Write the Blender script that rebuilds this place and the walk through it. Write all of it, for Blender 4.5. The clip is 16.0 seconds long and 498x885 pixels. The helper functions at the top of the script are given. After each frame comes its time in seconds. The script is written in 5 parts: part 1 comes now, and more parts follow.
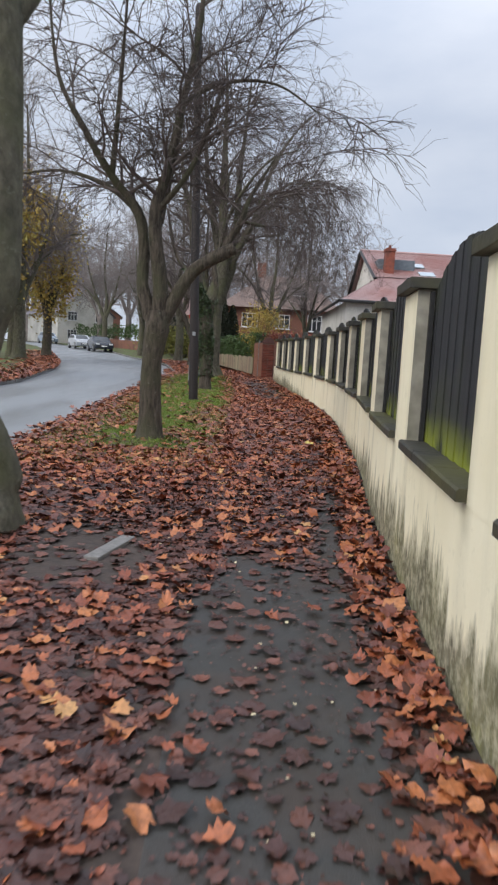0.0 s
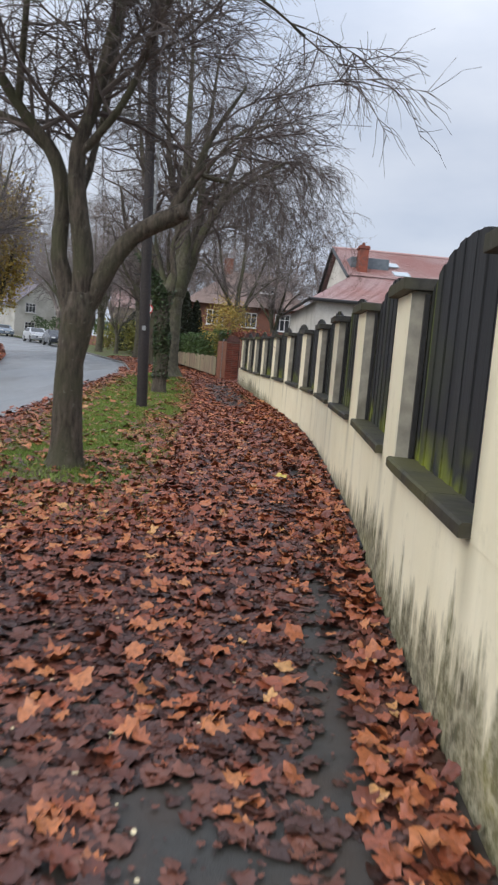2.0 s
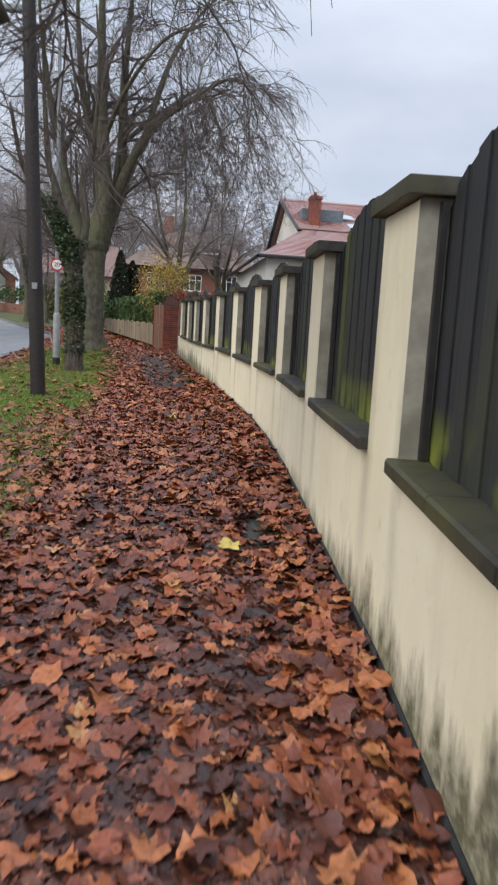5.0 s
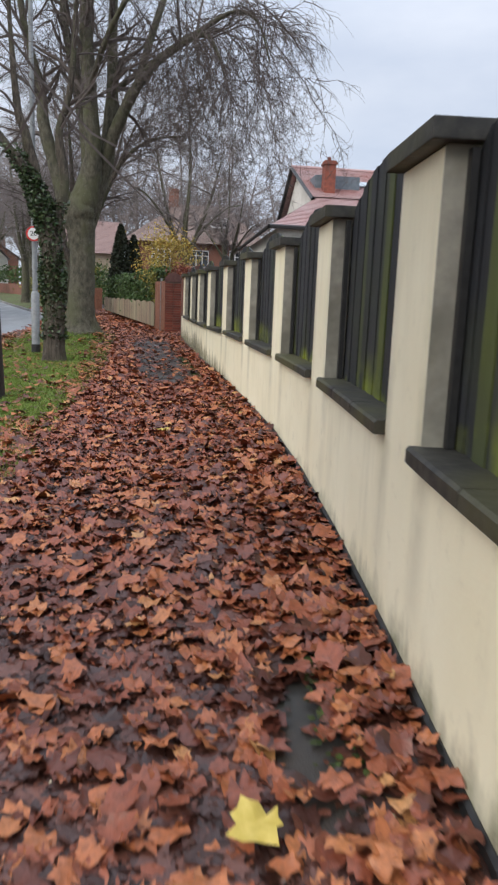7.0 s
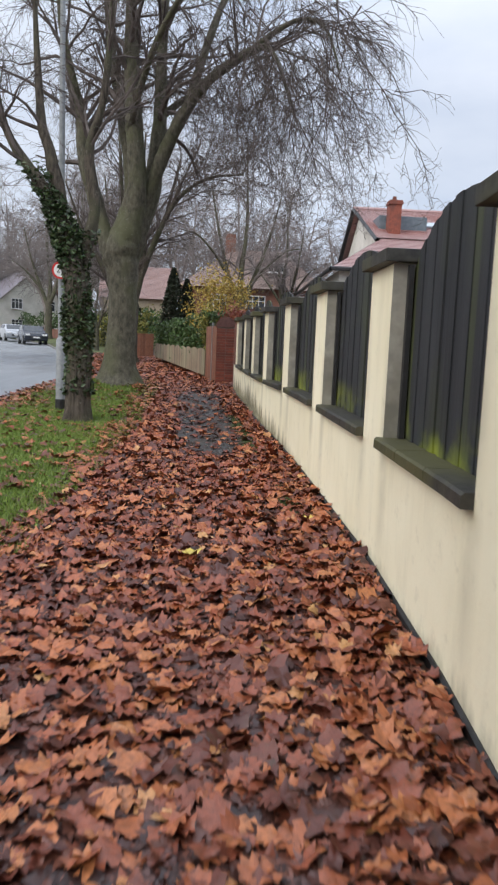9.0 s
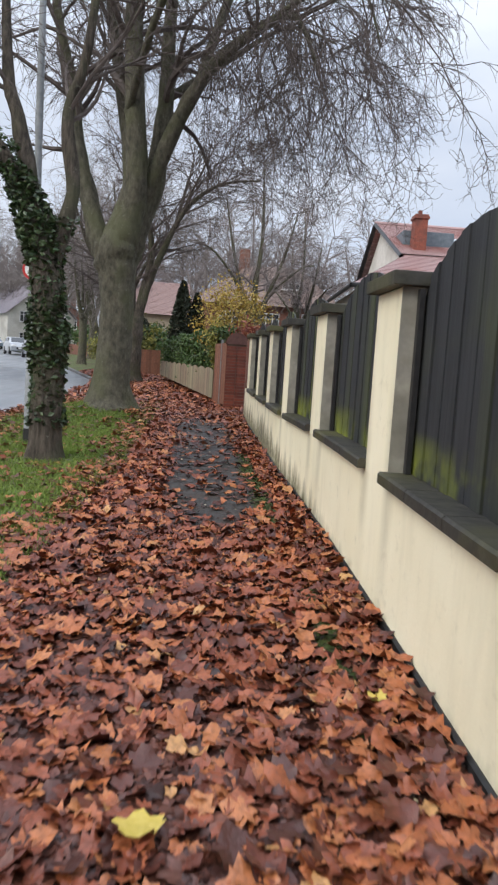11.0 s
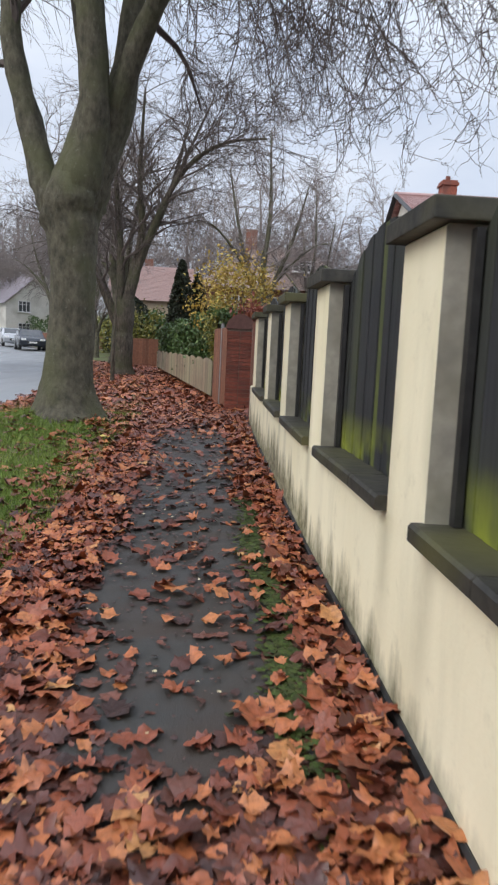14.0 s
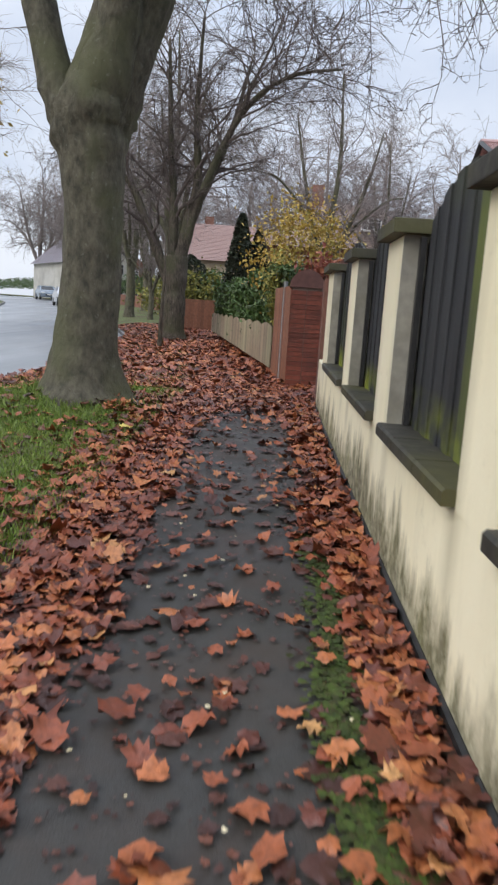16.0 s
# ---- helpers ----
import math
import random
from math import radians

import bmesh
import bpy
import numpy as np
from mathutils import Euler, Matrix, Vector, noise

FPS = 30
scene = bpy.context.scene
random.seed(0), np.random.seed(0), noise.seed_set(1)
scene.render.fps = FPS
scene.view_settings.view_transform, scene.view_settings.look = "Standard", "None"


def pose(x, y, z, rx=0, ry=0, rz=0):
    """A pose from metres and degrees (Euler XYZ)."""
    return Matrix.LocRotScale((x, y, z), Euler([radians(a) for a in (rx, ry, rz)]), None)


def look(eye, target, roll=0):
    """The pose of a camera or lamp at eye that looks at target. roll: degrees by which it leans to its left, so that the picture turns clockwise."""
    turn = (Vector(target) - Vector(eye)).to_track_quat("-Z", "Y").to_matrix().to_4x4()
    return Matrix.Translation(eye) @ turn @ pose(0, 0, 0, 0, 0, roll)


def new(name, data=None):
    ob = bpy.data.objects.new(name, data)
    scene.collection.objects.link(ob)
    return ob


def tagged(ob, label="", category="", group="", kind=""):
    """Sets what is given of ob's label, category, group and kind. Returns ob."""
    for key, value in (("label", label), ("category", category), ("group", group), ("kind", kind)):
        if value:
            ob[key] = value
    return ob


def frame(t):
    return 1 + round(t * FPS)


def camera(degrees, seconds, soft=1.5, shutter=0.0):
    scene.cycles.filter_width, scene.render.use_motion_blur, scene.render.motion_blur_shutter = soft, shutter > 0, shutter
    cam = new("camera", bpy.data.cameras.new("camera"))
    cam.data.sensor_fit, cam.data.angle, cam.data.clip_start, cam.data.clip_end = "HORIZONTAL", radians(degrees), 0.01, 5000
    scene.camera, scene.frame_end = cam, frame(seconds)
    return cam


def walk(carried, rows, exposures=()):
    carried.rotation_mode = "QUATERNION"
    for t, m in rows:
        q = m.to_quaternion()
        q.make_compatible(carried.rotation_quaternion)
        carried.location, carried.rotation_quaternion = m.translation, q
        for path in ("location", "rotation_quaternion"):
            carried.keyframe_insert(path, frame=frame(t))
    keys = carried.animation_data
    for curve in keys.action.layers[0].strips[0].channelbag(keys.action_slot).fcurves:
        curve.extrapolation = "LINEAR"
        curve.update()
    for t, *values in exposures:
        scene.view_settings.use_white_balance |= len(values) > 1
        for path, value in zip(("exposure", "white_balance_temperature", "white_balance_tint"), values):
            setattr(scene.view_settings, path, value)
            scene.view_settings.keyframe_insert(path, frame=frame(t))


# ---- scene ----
cam = camera(38.0, 16.0, 2.2, 0.4)
METRES, EYE, TILT, LEAN, TURN = 21.4, 1.5, 0.0, 0.0, -1.3
ROWS = [
    (0.0, 0.0, 0.0, 0.0, 0.36, -6.09, -3.34),
    (0.5, 0.0021, 0.0352, 0.001, -0.34, -6.54, -4.44),
    (1.0, 0.0019, 0.0697, 0.0016, 0.14, -6.52, -5.4),
    (1.5, 0.0035, 0.1047, 0.0024, -0.77, -7.07, -5.54),
    (2.0, 0.0051, 0.1377, 0.0044, -2.35, -5.99, -4.83),
    (2.5, 0.0077, 0.1704, 0.0045, -4.66, -5.93, -3.6),
    (3.0, 0.0103, 0.202, 0.0056, -5.74, -6.45, -4.22),
    (3.5, 0.0139, 0.2349, 0.006, -7.08, -6.78, -3.94),
    (4.0, 0.0172, 0.2681, 0.0061, -5.92, -7.54, -3.61),
    (6.5, 0.0329, 0.4292, 0.008, -7.21, -9.56, -2.4),
    (7.0, 0.0339, 0.4612, 0.0083, -5.64, -10.17, -2.27),
    (7.5, 0.0344, 0.493, 0.0097, -4.41, -10.0, -2.04),
    (8.0, 0.0346, 0.5254, 0.0106, -1.41, -8.85, -3.28),
    (8.5, 0.037, 0.5581, 0.0109, -1.41, -7.69, -2.27),
    (11.0, 0.0386, 0.7072, 0.0153, -0.4, -5.41, -3.68),
    (11.5, 0.0376, 0.7375, 0.0158, -4.15, -5.37, -3.07),
    (12.0, 0.0373, 0.7671, 0.0162, -4.06, -5.83, -3.05),
    (12.5, 0.0383, 0.7963, 0.0171, -4.14, -5.79, -2.23),
    (13.0, 0.0399, 0.8251, 0.0179, -2.08, -5.71, -2.19),
    (13.5, 0.0416, 0.8549, 0.0182, -0.94, -5.7, -1.95),
    (14.0, 0.042, 0.8834, 0.0191, 0.35, -6.38, -2.77),
    (14.5, 0.0416, 0.9125, 0.0192, 1.27, -7.47, -3.05),
    (15.0, 0.0402, 0.9411, 0.019, 3.06, -8.99, -3.6),
    (15.5, 0.0381, 0.9697, 0.0193, 3.85, -10.28, -3.42),
    (16.0, 0.0362, 0.9975, 0.0206, 5.11, -9.48, -3.72),
]
walk(cam, [(t, pose(0, 0, EYE, TILT, LEAN, TURN) @ pose(METRES * x, METRES * y, METRES * z, 90 + pitch, roll, yaw)) for t, x, y, z, yaw, pitch, roll in ROWS], exposures=[(0.0, 0.0), (4.0, 0.03), (7.0, 0.15), (16.0, 0.2)])


# ---- world, sun, exposure ----
world = bpy.data.worlds.new("overcast_sky")
scene.world = world
world.use_nodes = True
wn, wl = world.node_tree.nodes, world.node_tree.links
wn.clear()
w_out = wn.new("ShaderNodeOutputWorld")
w_bg = wn.new("ShaderNodeBackground")
w_sky = wn.new("ShaderNodeTexSky")
w_sky.sky_type = "NISHITA"
w_sky.sun_disc = False
w_sky.sun_elevation, w_sky.sun_rotation = radians(38), radians(200)
w_sky.dust_density, w_sky.ozone_density = 3.0, 2.0
w_co = wn.new("ShaderNodeTexCoord")
w_map = wn.new("ShaderNodeMapping")
w_map.inputs["Scale"].default_value = (1.6, 1.6, 4.0)
w_noise = wn.new("ShaderNodeTexNoise")
w_noise.inputs["Scale"].default_value = 1.7
w_noise.inputs["Detail"].default_value = 6
w_ramp = wn.new("ShaderNodeValToRGB")
w_ramp.color_ramp.elements[0].position, w_ramp.color_ramp.elements[0].color = 0.32, (5.5, 6.25, 7.7, 1)
w_ramp.color_ramp.elements[1].position, w_ramp.color_ramp.elements[1].color = 0.7, (8.3, 8.75, 9.7, 1)
w_mix = wn.new("ShaderNodeMix")
w_mix.data_type = "RGBA"
w_mix.inputs["Factor"].default_value = 0.86
wl.new(w_co.outputs["Generated"], w_map.inputs["Vector"])
wl.new(w_map.outputs["Vector"], w_noise.inputs["Vector"])
wl.new(w_noise.outputs["Fac"], w_ramp.inputs["Fac"])
wl.new(w_sky.outputs["Color"], w_mix.inputs["A"])
wl.new(w_ramp.outputs["Color"], w_mix.inputs["B"])
w_sep = wn.new("ShaderNodeSeparateXYZ")
w_rise = wn.new("ShaderNodeMapRange")
w_rise.interpolation_type = "SMOOTHSTEP"
for key, value in (("From Min", 0.25), ("From Max", 1.0), ("To Min", 1.0), ("To Max", 2.5)):
    w_rise.inputs[key].default_value = value
w_mul = wn.new("ShaderNodeVectorMath")
w_mul.operation = "SCALE"
wl.new(w_co.outputs["Generated"], w_sep.inputs[0])
wl.new(w_sep.outputs["Z"], w_rise.inputs["Value"])
wl.new(w_mix.outputs["Result"], w_mul.inputs[0])
wl.new(w_rise.outputs["Result"], w_mul.inputs["Scale"])
wl.new(w_mul.outputs["Vector"], w_bg.inputs["Color"])
w_bg.inputs["Strength"].default_value = 0.10
wl.new(w_bg.outputs["Background"], w_out.inputs["Surface"])
sun = new("sun", bpy.data.lights.new("sun", "SUN"))
sun.data.energy, sun.data.angle, sun.data.color = 1.7, radians(40), (1.0, 0.94, 0.83)
sun.matrix_world = look((-24, -16, 22), (0, 0, 0))


# ---- the plan ----
def base(y):
    """Height of the street along its rise."""
    return float(np.interp(y, [-40, 0, 6.5, 24.3, 40, 50, 60, 80, 100, 150, 400], [-0.3, -0.02, 0.06, 0.62, 1.1, 1.4, 1.7, 2.4, 3.0, 4.0, 6.0]))


def ground_z(x, y):
    mound = 0.31 * math.exp(-((x + 1.25) ** 2 + (y - 29.4) ** 2) / 1.3)
    mound += 0.07 * math.exp(-((x + 1.33) ** 2 + (y - 11.35) ** 2) / 0.5)
    return base(y) + 0.06 * min(max(x - 0.8, 0), 1.4) + mound


def wall_x(y):
    """The face of the garden wall, bowing gently away from the path."""
    return float(np.interp(y, [-8, 0, 2, 3.5, 5, 7.2, 8.3, 10.1, 11.6, 12.7, 14, 15.4, 17, 18.7, 20.6, 22.2, 23.3, 25, 27.3, 29.3, 31.3],
                           [0.95, 0.95, 0.99, 1.1, 1.22, 1.42, 1.55, 1.74, 1.85, 1.94, 2.03, 2.1, 2.125, 2.08, 2.02, 1.94, 1.87, 1.79, 1.7, 1.62, 1.56]))


def wall_top(y):
    return float(np.interp(y, [-8, 3, 5, 7.8, 10, 12.6, 15, 17, 19.3, 21.5, 23.5, 25.6, 27.8, 30, 32],
                           [1.85, 2.04, 2.09, 2.16, 2.23, 2.28, 2.31, 2.32, 2.35, 2.39, 2.41, 2.45, 2.5, 2.56, 2.6]))


def sill_top(y):
    return wall_top(y) - float(np.interp(y, [0, 12, 20, 30], [1.04, 1.06, 0.99, 1.0]))


def kerb_x(y):
    return float(np.interp(y, [-40, 26, 36, 45, 52, 60, 71, 77, 90, 97, 120, 200], [-3.05, -3.05, -3.0, -4.3, -6.5, -9.0, -12.3, -15.2, -21, -24, -38, -86]))


def far_kerb_x(y):
    return float(np.interp(y, [-40, 24, 33, 40, 50, 60, 75, 90, 97, 120, 200], [-7.1, -7.2, -8.3, -9.8, -12.6, -15.4, -20.7, -28, -31.5, -46, -95]))


def path_left(y):
    return float(np.interp(y, [-40, 8, 12, 24, 31, 36, 48, 60, 120], [-0.25, -0.2, -0.15, 0.0, -0.25, -0.7, -2.6, -4.3, -14]))


def path_right(y):
    return float(np.interp(y, [-40, 31.4, 31.5, 34.5, 40, 48, 60, 120], [0, 0, 1.2, 0.95, 0.05, -1.55, -3.2, -12])) if y > 31.3 else wall_x(y)


# ---- materials ----
def mat(name, rough=0.7, spec=0.5):
    m = bpy.data.materials.new(name)
    m.use_nodes = True
    b = m.node_tree.nodes["Principled BSDF"]
    b.inputs["Roughness"].default_value = rough
    b.inputs["Specular IOR Level"].default_value = spec
    return m, m.node_tree.nodes, m.node_tree.links, b


def noise_node(n, l, scale, detail=4, vec=None, rough=0.55):
    t = n.new("ShaderNodeTexNoise")
    t.inputs["Scale"].default_value, t.inputs["Detail"].default_value, t.inputs["Roughness"].default_value = scale, detail, rough
    if vec:
        l.new(vec, t.inputs["Vector"])
    return t.outputs["Fac"]


def ramp_node(n, l, fac, stops):
    r = n.new("ShaderNodeValToRGB")
    e = r.color_ramp.elements
    while len(e) < len(stops):
        e.new(0.5)
    for k, (p, c) in zip(e, stops):
        k.position, k.color = p, (*c, 1) if len(c) == 3 else c
    l.new(fac, r.inputs["Fac"])
    return r.outputs["Color"]


def mix_node(n, l, fac, a, b):
    m = n.new("ShaderNodeMix")
    m.data_type = "RGBA"
    for key, v in (("Factor", fac), ("A", a), ("B", b)):
        if isinstance(v, (int, float)):
            m.inputs[key].default_value = v
        elif isinstance(v, tuple):
            m.inputs[key].default_value = (*v, 1)
        else:
            l.new(v, m.inputs[key])
    return m.outputs["Result"]


def math_node(n, l, op, a, b):
    m = n.new("ShaderNodeMath")
    m.operation = op
    m.use_clamp = True
    for k, v in ((0, a), (1, b)):
        if isinstance(v, (int, float)):
            m.inputs[k].default_value = v
        else:
            l.new(v, m.inputs[k])
    return m.outputs[0]


def bump_node(n, l, b, height, strength=0.3, dist=0.01):
    k = n.new("ShaderNodeBump")
    k.inputs["Strength"].default_value, k.inputs["Distance"].default_value = strength, dist
    l.new(height, k.inputs["Height"])
    l.new(k.outputs["Normal"], b.inputs["Normal"])


def place(n):
    return n.new("ShaderNodeNewGeometry").outputs["Position"]


def speckled(name, c1, c2, scale, rough=0.75, bump=0.3, dist=0.01, c3=None, big=0.6, spec=0.5, island=False, rand=False):
    """Two tones at grain size, a third in large patches; a tone of its own for each piece if asked."""
    m, n, l, b = mat(name, rough, spec)
    p = place(n)
    f = noise_node(n, l, scale, 6, p)
    col = ramp_node(n, l, f, [(0.3, c1), (0.7, c2)])
    if c3:
        g = ramp_node(n, l, noise_node(n, l, big, 4, p), [(0.45, (0, 0, 0)), (0.65, (1, 1, 1))])
        col = mix_node(n, l, g, col, c3)
    if island or rand:
        src = n.new("ShaderNodeNewGeometry").outputs["Random Per Island"] if island else n.new("ShaderNodeObjectInfo").outputs["Random"]
        h = n.new("ShaderNodeHueSaturation")
        v = n.new("ShaderNodeMapRange")
        v.inputs["To Min"].default_value, v.inputs["To Max"].default_value = 0.72, 1.25
        l.new(src, v.inputs["Value"])
        l.new(v.outputs["Result"], h.inputs["Value"])
        l.new(col, h.inputs["Color"])
        col = h.outputs["Color"]
    l.new(col, b.inputs["Base Color"])
    bump_node(n, l, b, f, bump, dist)
    return m


def wall_paint():
    """Cream render with algae rising from the foot and rain streaks; UV: metres along, metres up from the ground."""
    m, n, l, b = mat("cream_render", 0.8, 0.3)
    first_uv = n.new("ShaderNodeUVMap")
    first_uv.uv_map = "UVMap"
    uv = first_uv.outputs["UV"]
    sep = n.new("ShaderNodeSeparateXYZ")
    l.new(uv, sep.inputs[0])
    drip_uv = n.new("ShaderNodeUVMap")
    drip_uv.uv_map = "Drip"
    drip = n.new("ShaderNodeSeparateXYZ")
    l.new(drip_uv.outputs["UV"], drip.inputs[0])
    p = place(n)
    fine = noise_node(n, l, 40, 5, p)
    broad = noise_node(n, l, 1.3, 4, p)
    col = ramp_node(n, l, broad, [(0.3, (0.79, 0.725, 0.52)), (0.7, (0.86, 0.805, 0.61))])
    st = n.new("ShaderNodeMapping")
    st.inputs["Scale"].default_value = (2.7, 0.5, 1)
    l.new(uv, st.inputs["Vector"])
    streak = noise_node(n, l, 1.6, 5, st.outputs["Vector"], 0.65)
    along = n.new("ShaderNodeMapping")
    along.inputs["Scale"].default_value = (0.33, 0.05, 1)
    l.new(uv, along.inputs["Vector"])
    where = noise_node(n, l, 1.0, 2, along.outputs["Vector"])
    # algae: dark tongues rising from the foot, higher in some stretches than others
    where2 = n.new("ShaderNodeMapRange")
    where2.inputs["From Max"].default_value = 32.0
    l.new(sep.outputs["X"], where2.inputs["Value"])
    run = ramp_node(n, l, where2.outputs["Result"], [(0.0, (1, 1, 1)), (0.25, (0.95, 0.95, 0.95)), (0.36, (0.42, 0.42, 0.42)), (0.6, (0.12, 0.12, 0.12)), (0.76, (0.8, 0.8, 0.8)), (1.0, (0.7, 0.7, 0.7))])
    comb = n.new("ShaderNodeMapping")
    comb.inputs["Scale"].default_value = (4.6, 0.9, 1)
    l.new(uv, comb.inputs["Vector"])
    teeth = ramp_node(n, l, noise_node(n, l, 1.0, 6, comb.outputs["Vector"], 0.68), [(0.36, (0, 0, 0)), (0.68, (0.5, 0.5, 0.5))])
    stretch = ramp_node(n, l, where, [(0.35, (0.16, 0.16, 0.16)), (0.66, (0.42, 0.42, 0.42))])
    reach = math_node(n, l, "MULTIPLY", math_node(n, l, "ADD", teeth, stretch), run)
    inside = math_node(n, l, "MULTIPLY", math_node(n, l, "SUBTRACT", reach, sep.outputs["Y"]), 4.2)
    mottle = ramp_node(n, l, noise_node(n, l, 14, 6, p, 0.7), [(0.36, (0.6, 0.6, 0.6)), (0.58, (1, 1, 1))])
    alg = math_node(n, l, "MULTIPLY", inside, mottle)
    green = ramp_node(n, l, noise_node(n, l, 2.6, 6, p, 0.65), [(0.38, (0.034, 0.034, 0.017)), (0.6, (0.1, 0.1, 0.034)), (0.72, (0.22, 0.21, 0.045))])
    col = mix_node(n, l, math_node(n, l, "MULTIPLY", alg, 0.92), col, green)
    # rain runs below the sills' ends
    near = n.new("ShaderNodeMapRange")
    for key, value in (("From Min", 0.0), ("From Max", 0.14), ("To Min", 1.0), ("To Max", 0.0)):
        near.inputs[key].default_value = value
    l.new(drip.outputs["X"], near.inputs["Value"])
    down = ramp_node(n, l, drip.outputs["Y"], [(0.0, (0, 0, 0)), (0.05, (1, 1, 1)), (0.35, (0.7, 0.7, 0.7)), (0.85, (0.1, 0.1, 0.1))])
    runs = math_node(n, l, "MULTIPLY", math_node(n, l, "MULTIPLY", near.outputs["Result"], down), ramp_node(n, l, noise_node(n, l, 2.2, 4, p), [(0.3, (0.1, 0.1, 0.1)), (0.52, (1, 1, 1))]))
    col = mix_node(n, l, math_node(n, l, "MULTIPLY", runs, 0.42), col, (0.2, 0.185, 0.11))
    blots = ramp_node(n, l, noise_node(n, l, 7, 6, p, 0.7), [(0.58, (0, 0, 0)), (0.72, (0.35, 0.35, 0.35))])
    col = mix_node(n, l, blots, col, (0.5, 0.46, 0.32))
    faint = ramp_node(n, l, streak, [(0.5, (0, 0, 0)), (0.8, (1, 1, 1))])
    col = mix_node(n, l, math_node(n, l, "MULTIPLY", faint, 0.22), col, (0.33, 0.31, 0.2))
    l.new(col, b.inputs["Base Color"])
    bump_node(n, l, b, fine, 0.25, 0.006)
    return m


def shaded_pier_side():
    # Cream render again; the ends' shade is put into this greyer colour.
    return speckled("shaded_side_render", (0.24, 0.23, 0.2), (0.4, 0.38, 0.31), 9, 0.85, 0.3, 0.006, (0.2, 0.19, 0.15), 2.5)


def board_paint():
    """Black-stained boards, a few green with algae, all of them greener at the foot; UV: across, metres up."""
    m, n, l, b = mat("black_stained_boards", 0.62, 0.4)
    p = place(n)
    uv = n.new("ShaderNodeUVMap").outputs["UV"]
    sep = n.new("ShaderNodeSeparateXYZ")
    l.new(uv, sep.inputs[0])
    st = n.new("ShaderNodeMapping")
    st.inputs["Scale"].default_value = (70, 70, 1.5)
    l.new(p, st.inputs["Vector"])
    grain = noise_node(n, l, 1.0, 5, st.outputs["Vector"])
    col = ramp_node(n, l, grain, [(0.3, (0.008, 0.009, 0.011)), (0.75, (0.042, 0.044, 0.049))])
    rnd = n.new("ShaderNodeObjectInfo").outputs["Random"]
    col = mix_node(n, l, math_node(n, l, "MULTIPLY", rnd, 0.3), col, (0.05, 0.052, 0.057))
    mossy = ramp_node(n, l, rnd, [(0.86, (0, 0, 0)), (0.96, (1, 1, 1))])
    soft = noise_node(n, l, 2.2, 4, p)
    hgt = n.new("ShaderNodeMapRange")
    hgt.inputs["From Min"].default_value, hgt.inputs["From Max"].default_value = 0.0, 0.24
    hgt.inputs["To Min"].default_value, hgt.inputs["To Max"].default_value = 1.0, 0.0
    l.new(sep.outputs["Y"], hgt.inputs["Value"])
    foot = math_node(n, l, "MULTIPLY", hgt.outputs["Result"], ramp_node(n, l, soft, [(0.45, (0, 0, 0)), (0.62, (1, 1, 1))]))
    amount = math_node(n, l, "MULTIPLY", mossy, math_node(n, l, "MULTIPLY", soft, 0.75))
    haze = math_node(n, l, "MULTIPLY", ramp_node(n, l, noise_node(n, l, 0.9, 3, p), [(0.5, (0, 0, 0)), (0.7, (1, 1, 1))]), 0.12)
    amount = math_node(n, l, "ADD", amount, haze)
    col = mix_node(n, l, amount, col, (0.16, 0.2, 0.02))
    col = mix_node(n, l, math_node(n, l, "MULTIPLY", foot, 0.8), col, (0.27, 0.31, 0.03))
    l.new(col, b.inputs["Base Color"])
    bump_node(n, l, b, grain, 0.4, 0.004)
    return m


def leaf_paint(name, stops, rough=0.5):
    m, n, l, b = mat(name, rough, 0.5)
    g = n.new("ShaderNodeNewGeometry")
    col = ramp_node(n, l, g.outputs["Random Per Island"], stops)
    blot = noise_node(n, l, 45, 3, g.outputs["Position"])
    col2 = mix_node(n, l, ramp_node(n, l, blot, [(0.42, (0, 0, 0)), (0.75, (0.55, 0.55, 0.55))]), col, (0.06, 0.025, 0.015))
    l.new(col2, b.inputs["Base Color"])
    bump_node(n, l, b, blot, 0.6, 0.006)
    return m


def wet_asphalt():
    m, n, l, b = mat("wet_asphalt", 0.35, 0.5)
    p = place(n)
    fine = noise_node(n, l, 160, 4, p)
    broad = noise_node(n, l, 1.1, 5, p)
    col = ramp_node(n, l, fine, [(0.3, (0.026, 0.025, 0.0235)), (0.72, (0.058, 0.0565, 0.053))])
    dirt = ramp_node(n, l, noise_node(n, l, 2.4, 6, p), [(0.42, (0, 0, 0)), (0.62, (1, 1, 1))])
    col = mix_node(n, l, math_node(n, l, "MULTIPLY", dirt, 0.6), col, (0.05, 0.033, 0.024))
    l.new(col, b.inputs["Base Color"])
    l.new(ramp_node(n, l, broad, [(0.4, (0.42, 0.42, 0.42)), (0.62, (0.75, 0.75, 0.75))]), b.inputs["Roughness"])
    bump_node(n, l, b, fine, 0.35, 0.006)
    return m


